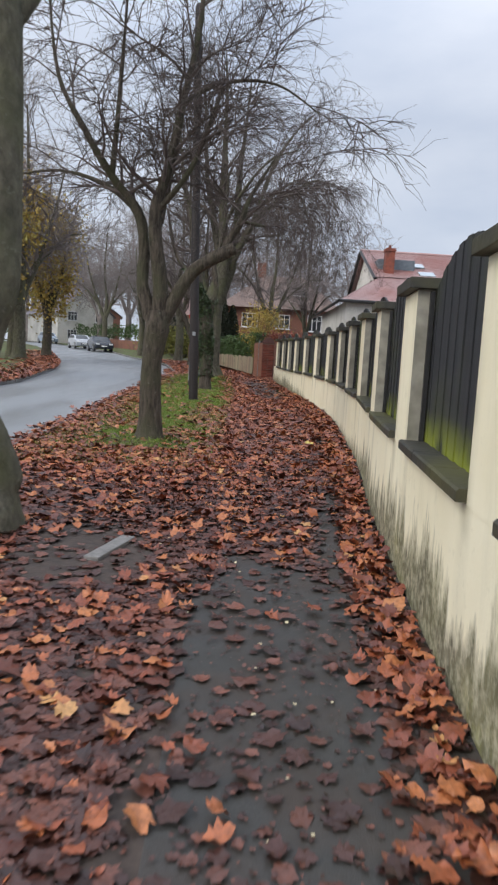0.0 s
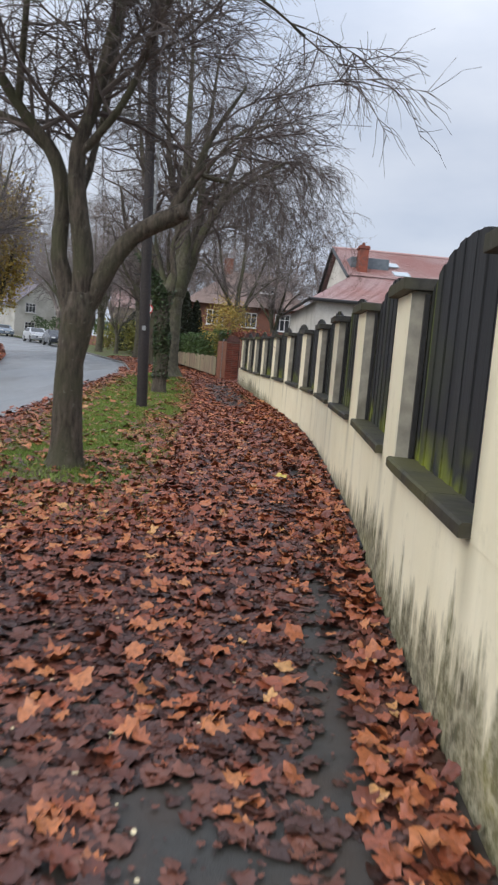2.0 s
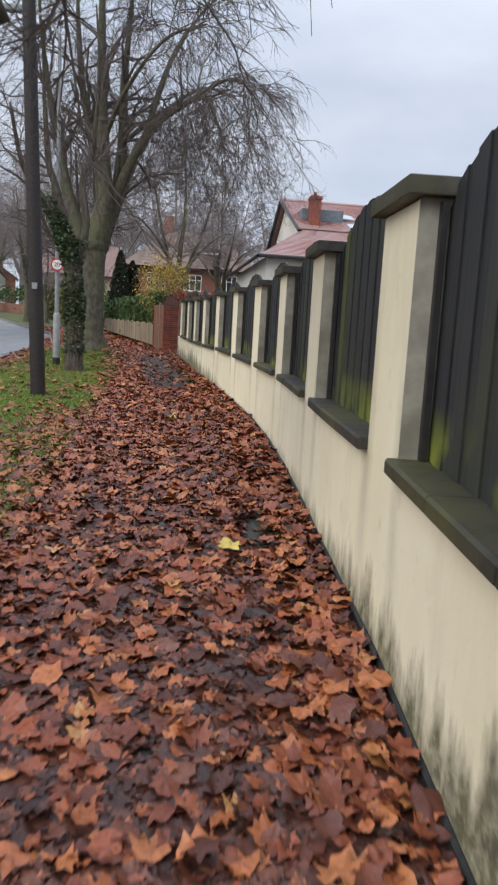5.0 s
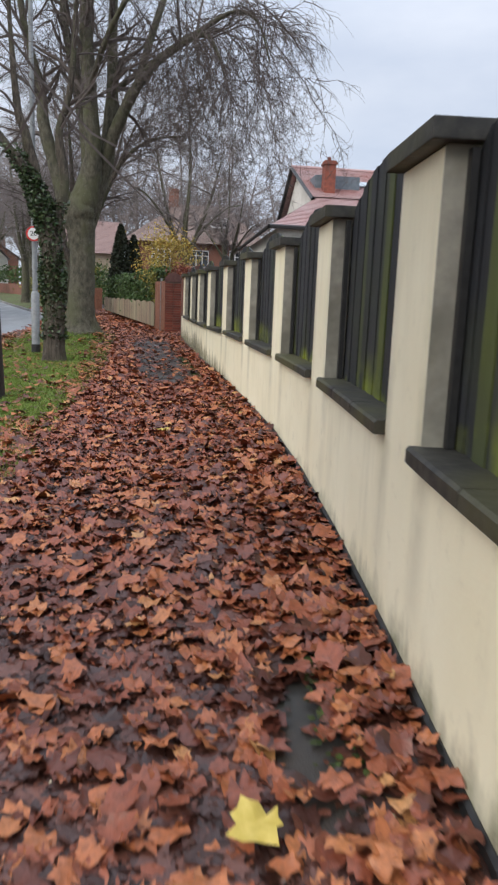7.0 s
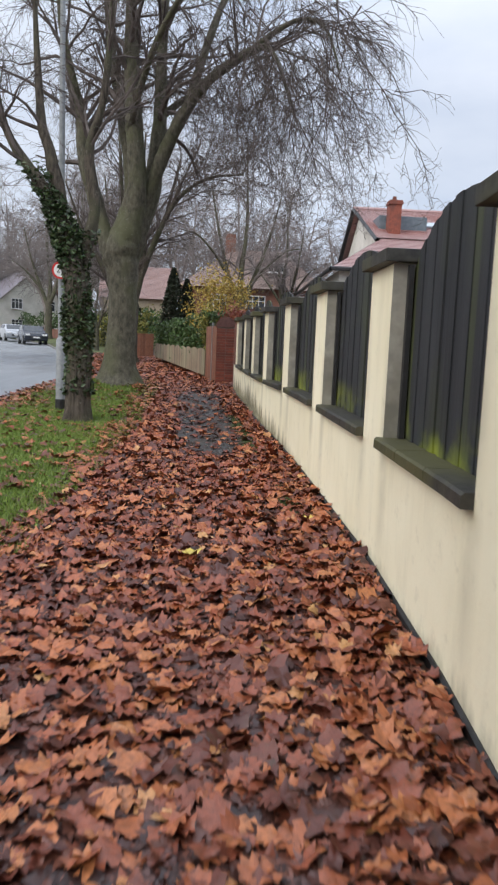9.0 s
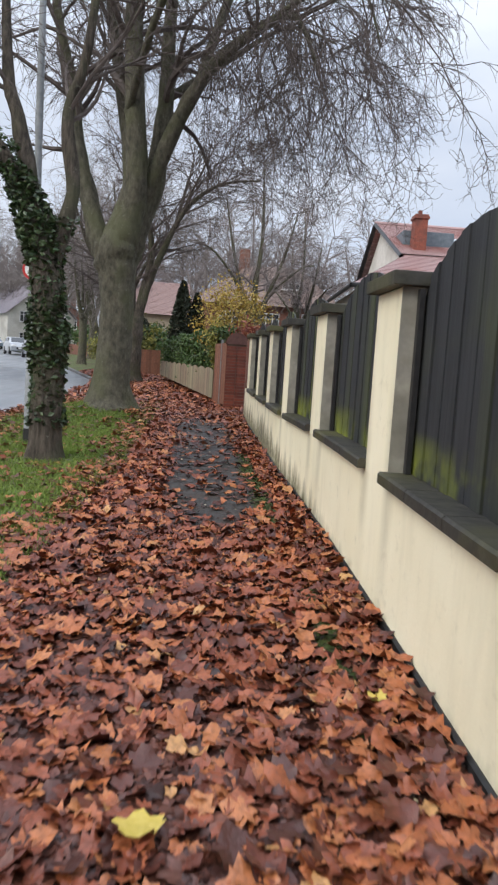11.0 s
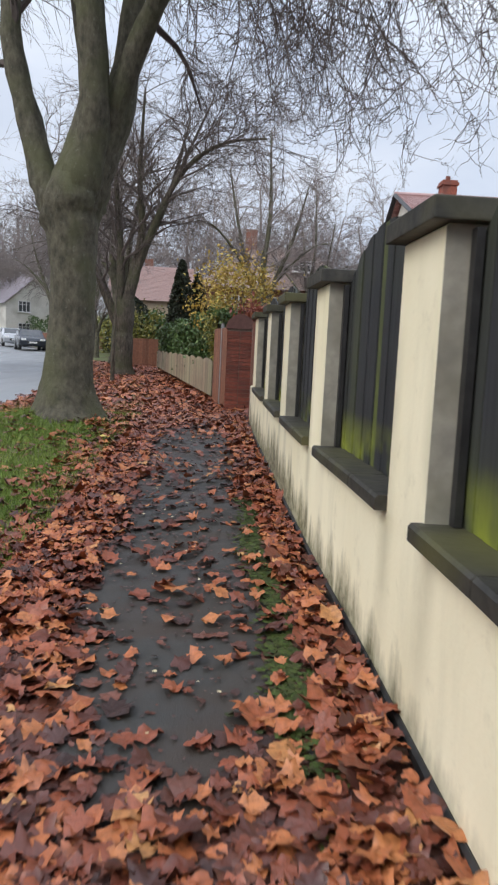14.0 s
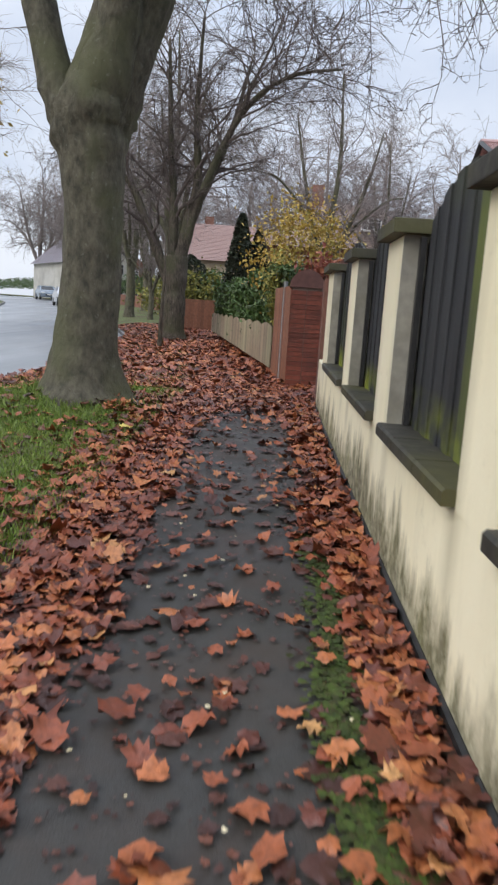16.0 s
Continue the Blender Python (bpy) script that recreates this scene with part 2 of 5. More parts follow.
def road_paint():
    m, n, l, b = mat("wet_road", 0.3, 0.5)
    p = place(n)
    fine = noise_node(n, l, 110, 4, p)
    col = ramp_node(n, l, fine, [(0.3, (0.19, 0.2, 0.21)), (0.72, (0.27, 0.285, 0.297))])
    l.new(col, b.inputs["Base Color"])
    st = n.new("ShaderNodeMapping")
    st.inputs["Scale"].default_value = (0.8, 0.12, 1)
    l.new(p, st.inputs["Vector"])
    l.new(ramp_node(n, l, noise_node(n, l, 1.0, 4, st.outputs["Vector"]), [(0.4, (0.28, 0.28, 0.28)), (0.6, (0.5, 0.5, 0.5))]), b.inputs["Roughness"])
    bump_node(n, l, b, fine, 0.2, 0.004)
    return m


M_WALL, M_SIDE_SHADED, M_BOARD = wall_paint(), shaded_pier_side(), board_paint()
M_SLATE = speckled("mossy_slate", (0.014, 0.014, 0.013), (0.055, 0.052, 0.042), 14, 0.6, 0.45, 0.01, (0.075, 0.072, 0.028), 1.1)
M_ASPHALT, M_ROAD = wet_asphalt(), road_paint()
M_TURF = speckled("damp_turf", (0.055, 0.085, 0.018), (0.11, 0.14, 0.04), 22, 0.9, 0.6, 0.03, (0.075, 0.045, 0.026), 0.9)
M_GRASS = leaf_paint("grass_blades", [(0.0, (0.11, 0.19, 0.02)), (0.5, (0.16, 0.26, 0.034)), (1.0, (0.26, 0.33, 0.065))], 0.6)
M_LEAF = leaf_paint("fallen_plane_leaves", [(0.0, (0.055, 0.018, 0.014)), (0.25, (0.16, 0.044, 0.026)), (0.55, (0.3, 0.083, 0.04)), (0.8, (0.44, 0.145, 0.056)), (0.97, (0.48, 0.185, 0.07)), (1.0, (0.56, 0.31, 0.12))], 0.4)
M_WETLEAF = leaf_paint("trodden_wet_leaves", [(0.0, (0.022, 0.01, 0.009)), (0.5, (0.07, 0.027, 0.021)), (1.0, (0.2, 0.075, 0.05))], 0.36)
M_YELLOW = speckled("yellow_leaf", (0.5, 0.38, 0.06), (0.64, 0.5, 0.13), 30, 0.5, 0.2, 0.004)
M_MOSS = leaf_paint("moss", [(0.0, (0.02, 0.036, 0.006)), (1.0, (0.06, 0.1, 0.014))], 0.9)
M_SEED = speckled("pale_seed", (0.5, 0.42, 0.24), (0.7, 0.62, 0.42), 20, 0.6, 0.1, 0.002)
M_KERB = speckled("kerb_stone", (0.12, 0.115, 0.11), (0.24, 0.23, 0.22), 30, 0.6, 0.3, 0.006, rand=True)


def bark_paint(name, c1, c2, c3, ridge, squash=0.22):
    """Upright fissures, algae patches and lichen spots."""
    m, n, l, b = mat(name, 0.9, 0.3)
    p = place(n)
    st = n.new("ShaderNodeMapping")
    st.inputs["Scale"].default_value = (1, 1, squash)
    l.new(p, st.inputs["Vector"])
    fis = noise_node(n, l, ridge, 7, st.outputs["Vector"], 0.65)
    col = ramp_node(n, l, fis, [(0.33, c1), (0.68, c2)])
    col = mix_node(n, l, ramp_node(n, l, noise_node(n, l, 1.7, 5, p), [(0.45, (0, 0, 0)), (0.66, (0.8, 0.8, 0.8))]), col, c3)
    col = mix_node(n, l, ramp_node(n, l, noise_node(n, l, 16, 3, p), [(0.64, (0, 0, 0)), (0.72, (0.5, 0.5, 0.5))]), col, (0.2, 0.2, 0.16))
    l.new(col, b.inputs["Base Color"])
    bump_node(n, l, b, fis, 1.0, 0.045)
    return m


M_BARK = bark_paint("grey_brown_bark", (0.028, 0.023, 0.018), (0.13, 0.108, 0.085), (0.07, 0.072, 0.04), 22)
M_BARK_PALE = bark_paint("green_grey_bark", (0.05, 0.047, 0.036), (0.15, 0.138, 0.1), (0.1, 0.104, 0.056), 12, 0.55)
M_TWIG = speckled("twigs", (0.065, 0.052, 0.046), (0.135, 0.11, 0.1), 6, 0.9, 0.2, 0.005)
# Paler than the near twigs: distance haze is put into the colour.
M_HAZED_TWIG = speckled("hazed_far_twigs", (0.17, 0.148, 0.142), (0.29, 0.25, 0.235), 2, 0.9, 0.2, 0.005)
M_POLE = speckled("creosoted_pole", (0.01, 0.008, 0.008), (0.03, 0.022, 0.021), 25, 0.7, 0.4, 0.006)
M_STEEL = speckled("galvanised_steel", (0.2, 0.215, 0.225), (0.3, 0.315, 0.325), 14, 0.5, 0.1, 0.002)
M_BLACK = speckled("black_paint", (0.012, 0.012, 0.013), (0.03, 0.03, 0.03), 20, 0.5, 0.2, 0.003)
M_BRICK = speckled("red_brick", (0.15, 0.042, 0.027), (0.28, 0.08, 0.048), 18, 0.75, 0.4, 0.006, (0.13, 0.045, 0.033), 3, rand=True)
M_MORTAR = speckled("mortar", (0.16, 0.12, 0.1), (0.26, 0.21, 0.17), 30, 0.9, 0.3, 0.004)
M_TILE = speckled("red_roof_tiles", (0.34, 0.22, 0.21), (0.44, 0.3, 0.29), 9, 0.3, 0.3, 0.01, (0.34, 0.17, 0.15), 0.3)
M_BROWNTILE = speckled("brown_roof_tiles", (0.17, 0.12, 0.1), (0.27, 0.19, 0.16), 7, 0.6, 0.3, 0.01)
M_WHITE = speckled("white_render", (0.62, 0.6, 0.55), (0.76, 0.74, 0.69), 8, 0.8, 0.2, 0.004, (0.55, 0.53, 0.48), 0.6)
M_CREAM = speckled("buff_render", (0.36, 0.3, 0.22), (0.46, 0.39, 0.29), 6, 0.85, 0.2, 0.004)
M_FRAME = speckled("white_window_paint", (0.72, 0.72, 0.72), (0.8, 0.8, 0.8), 12, 0.4, 0.05, 0.002)
M_HOUSEBRICK = speckled("house_brick", (0.17, 0.075, 0.05), (0.27, 0.12, 0.085), 12, 0.8, 0.3, 0.01, (0.14, 0.07, 0.05), 0.8)
M_GLASS = speckled("window_glass", (0.03, 0.035, 0.04), (0.05, 0.055, 0.06), 3, 0.08, 0.0, 0.001)
M_SKYLIGHT = speckled("skylight_glass", (0.32, 0.38, 0.42), (0.42, 0.48, 0.52), 2, 0.12, 0.0, 0.001)
M_LEAD = speckled("lead_grey", (0.1, 0.13, 0.15), (0.17, 0.2, 0.23), 5, 0.45, 0.1, 0.004)
M_HEDGE = leaf_paint("hedge_leaves", [(0.0, (0.025, 0.06, 0.014)), (0.5, (0.05, 0.115, 0.025)), (1.0, (0.09, 0.16, 0.04))], 0.5)
M_IVY = leaf_paint("ivy_leaves", [(0.0, (0.012, 0.03, 0.01)), (0.6, (0.03, 0.07, 0.022)), (1.0, (0.07, 0.12, 0.04))], 0.4)
M_GOLD = leaf_paint("golden_leaves", [(0.0, (0.3, 0.19, 0.04)), (0.6, (0.52, 0.36, 0.06)), (1.0, (0.42, 0.38, 0.1))], 0.6)
M_OLIVE = leaf_paint("olive_leaves", [(0.0, (0.1, 0.12, 0.02)), (0.6, (0.22, 0.22, 0.04)), (1.0, (0.36, 0.32, 0.06))], 0.6)
M_RUST = leaf_paint("russet_leaves", [(0.0, (0.16, 0.035, 0.025)), (0.6, (0.33, 0.085, 0.05)), (1.0, (0.42, 0.16, 0.07))], 0.6)
M_CONIFER = leaf_paint("conifer_sprays", [(0.0, (0.008, 0.018, 0.01)), (1.0, (0.03, 0.05, 0.022))], 0.7)
M_FENCE = speckled("weathered_larch", (0.2, 0.15, 0.1), (0.3, 0.23, 0.165), 12, 0.8, 0.3, 0.005, (0.28, 0.25, 0.16), 0.8, rand=True)
M_GATE = speckled("brown_gate_boards", (0.17, 0.07, 0.04), (0.27, 0.115, 0.065), 10, 0.6, 0.3, 0.005, rand=True)
M_SOIL = speckled("wet_soil", (0.03, 0.022, 0.019), (0.07, 0.05, 0.04), 12, 0.8, 0.5, 0.02)


# ---- builders ----
def part(name, bm, material, parent=None, label="", smooth=False):
    me = bpy.data.meshes.new(name)
    if isinstance(bm, tuple):
        me.from_pydata(bm[0], [], bm[1])
    else:
        bm.to_mesh(me)
        bm.free()
    me.materials.append(material)
    if smooth:
        me.shade_smooth()
    ob = new(name, me)
    if parent:
        ob.parent = parent
    if label:
        ob["label"] = label
    return ob


def empty(name, x, y, z, label, category, group="", kind="", rz=0):
    ob = new(name)
    ob.matrix_basis = pose(x, y, z, 0, 0, rz)
    return tagged(ob, label, category, group, kind)


def shared(name, mesh, parent, m):
    ob = new(name, mesh)
    ob.parent = parent
    ob.matrix_basis = m
    return ob


def box(bm, x0, y0, z0, x1, y1, z1, bevel=0.0):
    r = bmesh.ops.create_cube(bm, size=1, matrix=Matrix.LocRotScale(((x0 + x1) / 2, (y0 + y1) / 2, (z0 + z1) / 2), None, (x1 - x0, y1 - y0, z1 - z0)))
    if bevel:
        ed = list({e for v in r["verts"] for e in v.link_edges})
        bmesh.ops.bevel(bm, geom=ed, offset=bevel, segments=2, affect="EDGES", profile=0.6)


def box_bm(*a, bevel=0.0):
    bm = bmesh.new()
    box(bm, *a, bevel=bevel)
    return bm


def box_mesh(name, material, *a, bevel=0.0):
    bm = box_bm(*a, bevel=bevel)
    me = bpy.data.meshes.new(name)
    bm.to_mesh(me)
    bm.free()
    me.materials.append(material)
    return me


def tube(verts, faces, pts, radii, sides):
    """A tapered tube along pts added to the lists."""
    n0 = len(verts)
    span = [abs(q) for q in pts[-1] - pts[0]]
    up = Vector([1.0 if k == span.index(min(span)) else 0.08 for k in range(3)])
    for i, (p, r) in enumerate(zip(pts, radii)):
        d = (pts[min(i + 1, len(pts) - 1)] - pts[max(i - 1, 0)])
        u = d.cross(up).normalized()
        v = d.cross(u).normalized()
        for k in range(sides):
            a = 2 * math.pi * k / sides
            verts.append(p + r * (math.cos(a) * u + math.sin(a) * v))
    for i in range(len(pts) - 1):
        for k in range(sides):
            a, b = n0 + i * sides + k, n0 + i * sides + (k + 1) % sides
            faces.append((a, b, b + sides, a + sides))
    faces.append(tuple(n0 + (len(pts) - 1) * sides + k for k in range(sides)))


def strip(name, left, right, ys, cols, height, material, label, category, kind="structure"):
    """A sheet between two lines along the street."""
    v, f = [], []
    for y in ys:
        a, b = left(y), right(y)
        for c in range(cols + 1):
            x = a + (b - a) * c / cols
            v.append((x, y, height(x, y)))
    w = cols + 1
    for i in range(len(ys) - 1):
        for c in range(cols):
            f.append((i * w + c, i * w + c + 1, (i + 1) * w + c + 1, (i + 1) * w + c))
    return tagged(part(name, (v, f), material, smooth=True), label, category, kind=kind)


# ---- ground, road, kerbs, path ----
YS = [-12 + 0.5 * i for i in range(144)] + [60 + 3 * i for i in range(46)]
far = [-400, -200, -100, -40, -12, 0, 15, 30, 45, 60, 80, 100, 130, 170, 250, 400, 900]
strip("ground", lambda y: -500, lambda y: 500, far, 60, lambda x, y: base(y) - 0.3, M_TURF, "damp ground reaching to the horizon under the street", "ground")
strip("road", lambda y: far_kerb_x(y) - 0.1, lambda y: kerb_x(y) + 0.1, YS, 10, lambda x, y: base(y) - 0.1, M_ROAD, "wet grey asphalt road bending away uphill", "road")
strip("bare_soil", lambda y: kerb_x(y), path_left, [y for y in YS if y <= 9.5], 10, lambda x, y: ground_z(x, y) + 0.025 * noise.noise((x * 1.3, y * 1.3, 0)), M_SOIL, "bare wet soil of the verge under leaves", "soil")
strip("verge", lambda y: kerb_x(y), path_left, [y for y in YS if y >= 9.5], 10, lambda x, y: ground_z(x, y) + 0.025 * noise.noise((x * 1.3, y * 1.3, 0)), M_TURF, "damp grass verge between kerb and footpath", "verge")
strip("footpath", path_left, lambda y: path_right(y) + 0.02, YS, 8, lambda x, y: ground_z(x, y) + 0.012 * noise.noise((x * 0.9, y * 0.9, 3)), M_ASPHALT, "wet dark asphalt footpath strewn with fallen leaves", "footpath")
strip("far_verge", lambda y: far_kerb_x(y) - 9, far_kerb_x, YS, 10, lambda x, y: base(y) + 0.03 * noise.noise((x, y, 5)), M_TURF, "grass verge across the road with scattered leaves", "verge")
strip("garden_ground", lambda y: path_right(y) + 0.02, lambda y: path_right(y) + 60, YS, 12, lambda x, y: base(y) + 0.05, M_SOIL, "garden ground behind the wall and fence", "ground")


def kerb_line(line, name, label, offs):
    row = empty(name, 0, 0, 0, label, "kerb", kind="structure")
    me = box_mesh("kerb_stone", M_KERB, -0.06, -0.45, -0.2, 0.06, 0.45, 0.0, bevel=0.015)
    for i in range(100):
        y = -8 + 0.915 * i
        a = math.degrees(math.atan2(line(y + 0.4) - line(y - 0.4), 0.8))
        shared("kerb_stone", me, row, pose(line(y) + offs, y, base(y) + 0.012 + 0.006 * math.sin(i * 2.3), 1.6, 0, -a))


kerb_line(kerb_x, "kerb", "worn stone kerb along the grass verge", -0.02)
kerb_line(far_kerb_x, "far_kerb", "worn stone kerb across the road", 0.02)

# ---- garden wall ----
PIERS = [0.15, 2.6, 5.05, 7.48, 9.98, 12.36, 14.62, 16.8, 18.97, 21.26, 23.3, 25.25, 27.2, 29.4]


def pier_width(y):
    return float(np.interp(y, [0, 5, 7.5, 12.4, 19, 21.3], [0.62, 0.62, 0.58, 0.56, 0.53, 0.48]))


wall = empty("wall_east", 0, 0, 0, "cream rendered garden wall stained green at its foot", "garden wall", kind="structure")


def wall_strip(name, ylist, low, high, depth, material, parent, front=0.0, label=""):
    """A curved run of wall: front, top, back and ends, with metres along and up as UV."""
    v, f, uv, drip = [], [], [], []
    for y in ylist:
        dx = (wall_x(y + 0.1) - wall_x(y - 0.1)) / 0.2
        nx, ny = 1 / math.hypot(1, dx), -dx / math.hypot(1, dx)
        g = ground_z(wall_x(y), y)
        for o, z in ((front, low(y)), (front, high(y) - 0.012), (front + 0.012, high(y)), (depth, high(y)), (depth, low(y))):
            v.append((wall_x(y) + nx * o, y + ny * o, z))
            uv.append((y, z - g))
            drip.append((min(min(abs(y - q + 0.03), abs(y - q - pier_width(q) - 0.02)) for q in PIERS), max(0, sill_top(y) - z)))
    for i in range(len(ylist) - 1):
        for k in range(4):
            f.append((5 * i + k, 5 * i + 5 + k, 5 * i + 6 + k, 5 * i + 1 + k))
    e = 5 * (len(ylist) - 1)
    f += [(0, 1, 2, 3, 4), (e + 4, e + 3, e + 2, e + 1, e)]
    ob = part(name, (v, f), material, parent, label)
    lay = ob.data.uv_layers.new(name="UVMap")
    for lp in ob.data.loops:
        lay.data[lp.index].uv = uv[lp.vertex_index]
    lay = ob.data.uv_layers.new(name="Drip")
    for lp in ob.data.loops:
        lay.data[lp.index].uv = drip[lp.vertex_index]
    ob.data.uv_layers.active_index = 0
    return ob


YW = [-8 + 0.05 * i for i in range(778)] + [30.9]
wall_strip("plinth", YW, lambda y: base(y) - 0.3, lambda y: sill_top(y) - 0.06, 0.3, M_WALL, wall)


# Dark strip gives the shaded gap at the wall's foot as plain colour.
wall_strip("foot_shade", [8.6 + 0.35 * i for i in range(64)], lambda y: base(y) - 0.2, lambda y: ground_z(wall_x(y), y) + 0.055, 0.02, M_BLACK, wall, front=-0.018, label="dark strip painted as shade along the wall's foot")


def wall_frame(y):
    return math.degrees(math.atan2(wall_x(y + 0.3) - wall_x(y - 0.3), 0.6))


for i, y0 in enumerate(PIERS):
    y1 = y0 + (pier_width(y0) if i < 13 else 0.75)
    seg = [y0, (y0 + y1) / 2, y1]
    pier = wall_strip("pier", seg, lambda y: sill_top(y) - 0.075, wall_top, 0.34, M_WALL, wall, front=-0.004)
    # Both end faces take the render with shade in its colour.
    pier.data.materials.append(M_SIDE_SHADED)
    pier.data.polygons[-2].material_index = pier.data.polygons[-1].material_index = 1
    ym, zt = (y0 + y1) / 2, wall_top((y0 + y1) / 2)
    hw = (y1 - y0) / 2 + 0.06
    cap = part("cap", box_bm(-0.07, -hw, 0.0, 0.38, hw, 0.075, bevel=0.006), M_SLATE, pier, "dark slate coping slab")
    cap.matrix_basis = pose(wall_x(ym), ym, zt - 0.002, 0.9, 0, -wall_frame(ym))

for i in range(len(PIERS) - 1):
    y0, y1 = PIERS[i] + pier_width(PIERS[i]), PIERS[i + 1]
    # sill slabs
    cuts = [y0 - 0.005, y0 + (y1 - y0) * 0.34, y0 + (y1 - y0) * 0.68, y1 + 0.02]
    for a, b in zip(cuts, cuts[1:]):
        seg = [a + 0.004, (a + b) / 2, b - 0.004]
        wall_strip("sill_slab", seg, lambda y: sill_top(y) - 0.062, sill_top, 0.32, M_SLATE, wall, front=-0.055, label="mossy slate sill slab")
    panel = empty("fence_panel", wall_x((y0 + y1) / 2), (y0 + y1) / 2, sill_top((y0 + y1) / 2), "arched fence panel of black-stained vertical boards", "fence panel", "arched panels between the wall's piers")
    inv = panel.matrix_basis.inverted()
    count = max(12, round((y1 - y0) / 0.105))
    for k in range(count):
        ya, yb = y0 + (y1 - y0) * k / count, y0 + (y1 - y0) * (k + 1) / count
        v, f, uv = [], [], []
        setb = 0.112 + (0.008 if k % 2 else 0.0) + random.uniform(0, 0.005)
        for j, yy in enumerate((ya - 0.004, yb + 0.004)):
            s = min(max((yy - y0) / (y1 - y0), 0), 1)
            top = wall_top(yy) - 0.05 + 0.28 * math.sin(math.pi * s) ** 0.65
            lo = sill_top(yy) + 0.001
            for o in (0.0, 0.018):
                for z in (lo, top):
                    v.append(inv @ Vector((wall_x(yy) + setb + o, yy, z)))
                    uv.append((k, z - lo))
        f = [(0, 4, 5, 1), (2, 3, 7, 6), (1, 5, 7, 3), (0, 1, 3, 2), (4, 6, 7, 5), (0, 2, 6, 4)]
        ob = part("board", (v, f), M_BOARD, panel)
        lay = ob.data.uv_layers.new(name="UVMap")
        for lp in ob.data.loops:
            lay.data[lp.index].uv = uv[lp.vertex_index]
    for yp in (y0 + 0.026, y1 - 0.026):
        post = part("post", box_bm(-0.014, -0.022, 0.0, 0.014, 0.022, wall_top(yp) - sill_top(yp) - 0.02), M_BLACK, panel, "dark timber post")
        post.matrix_basis = inv @ pose(wall_x(yp) + 0.092, yp, sill_top(yp) + 0.002, 0, 0, -wall_frame(yp))
    # two rails behind
    for h in (0.25, 0.8):
        v, f = [], []
        pts = [inv @ Vector((wall_x(y) + 0.18, y, sill_top(y) + h)) for y in (y0, (y0 + y1) / 2, y1)]
        tube(v, f, pts, [0.03] * 3, 4)
        part("rail", (v, f), M_BOARD, panel)

# ---- trees ----
def bent(rng, p, d, length, r, steps, wobble, droop):
    pts, radii = [p.copy()], [r]
    d = d.normalized()
    for i in range(steps):
        d = (d + Vector((rng.gauss(0, wobble), rng.gauss(0, wobble), rng.gauss(0, wobble) - droop))).normalized()
        p = p + d * (length / steps)
        pts.append(p.copy())
        radii.append(r * (1 - 0.8 * (i + 1) / steps))
    return pts, radii


def at(pts, s):
    k = min(int(s * (len(pts) - 1)), len(pts) - 2)
    f = s * (len(pts) - 1) - k
    return pts[k].lerp(pts[k + 1], f), (pts[k + 1] - pts[k]).normalized()


def smooth_line(pts, radii, per=4):
    """A rounded line through a few given points."""
    P, Rr = [], []
    n = len(pts)
    for i in range(n - 1):
        a, b, c, e = pts[max(i - 1, 0)], pts[i], pts[i + 1], pts[min(i + 2, n - 1)]
        for k in range(per):
            t = k / per
            P.append(0.5 * ((2 * b) + (c - a) * t + (2 * a - 5 * b + 4 * c - e) * t * t + (3 * b - a - 3 * c + e) * t ** 3))
            Rr.append(radii[i] + (radii[i + 1] - radii[i]) * t)
    return P + [pts[-1]], Rr + [radii[-1]]


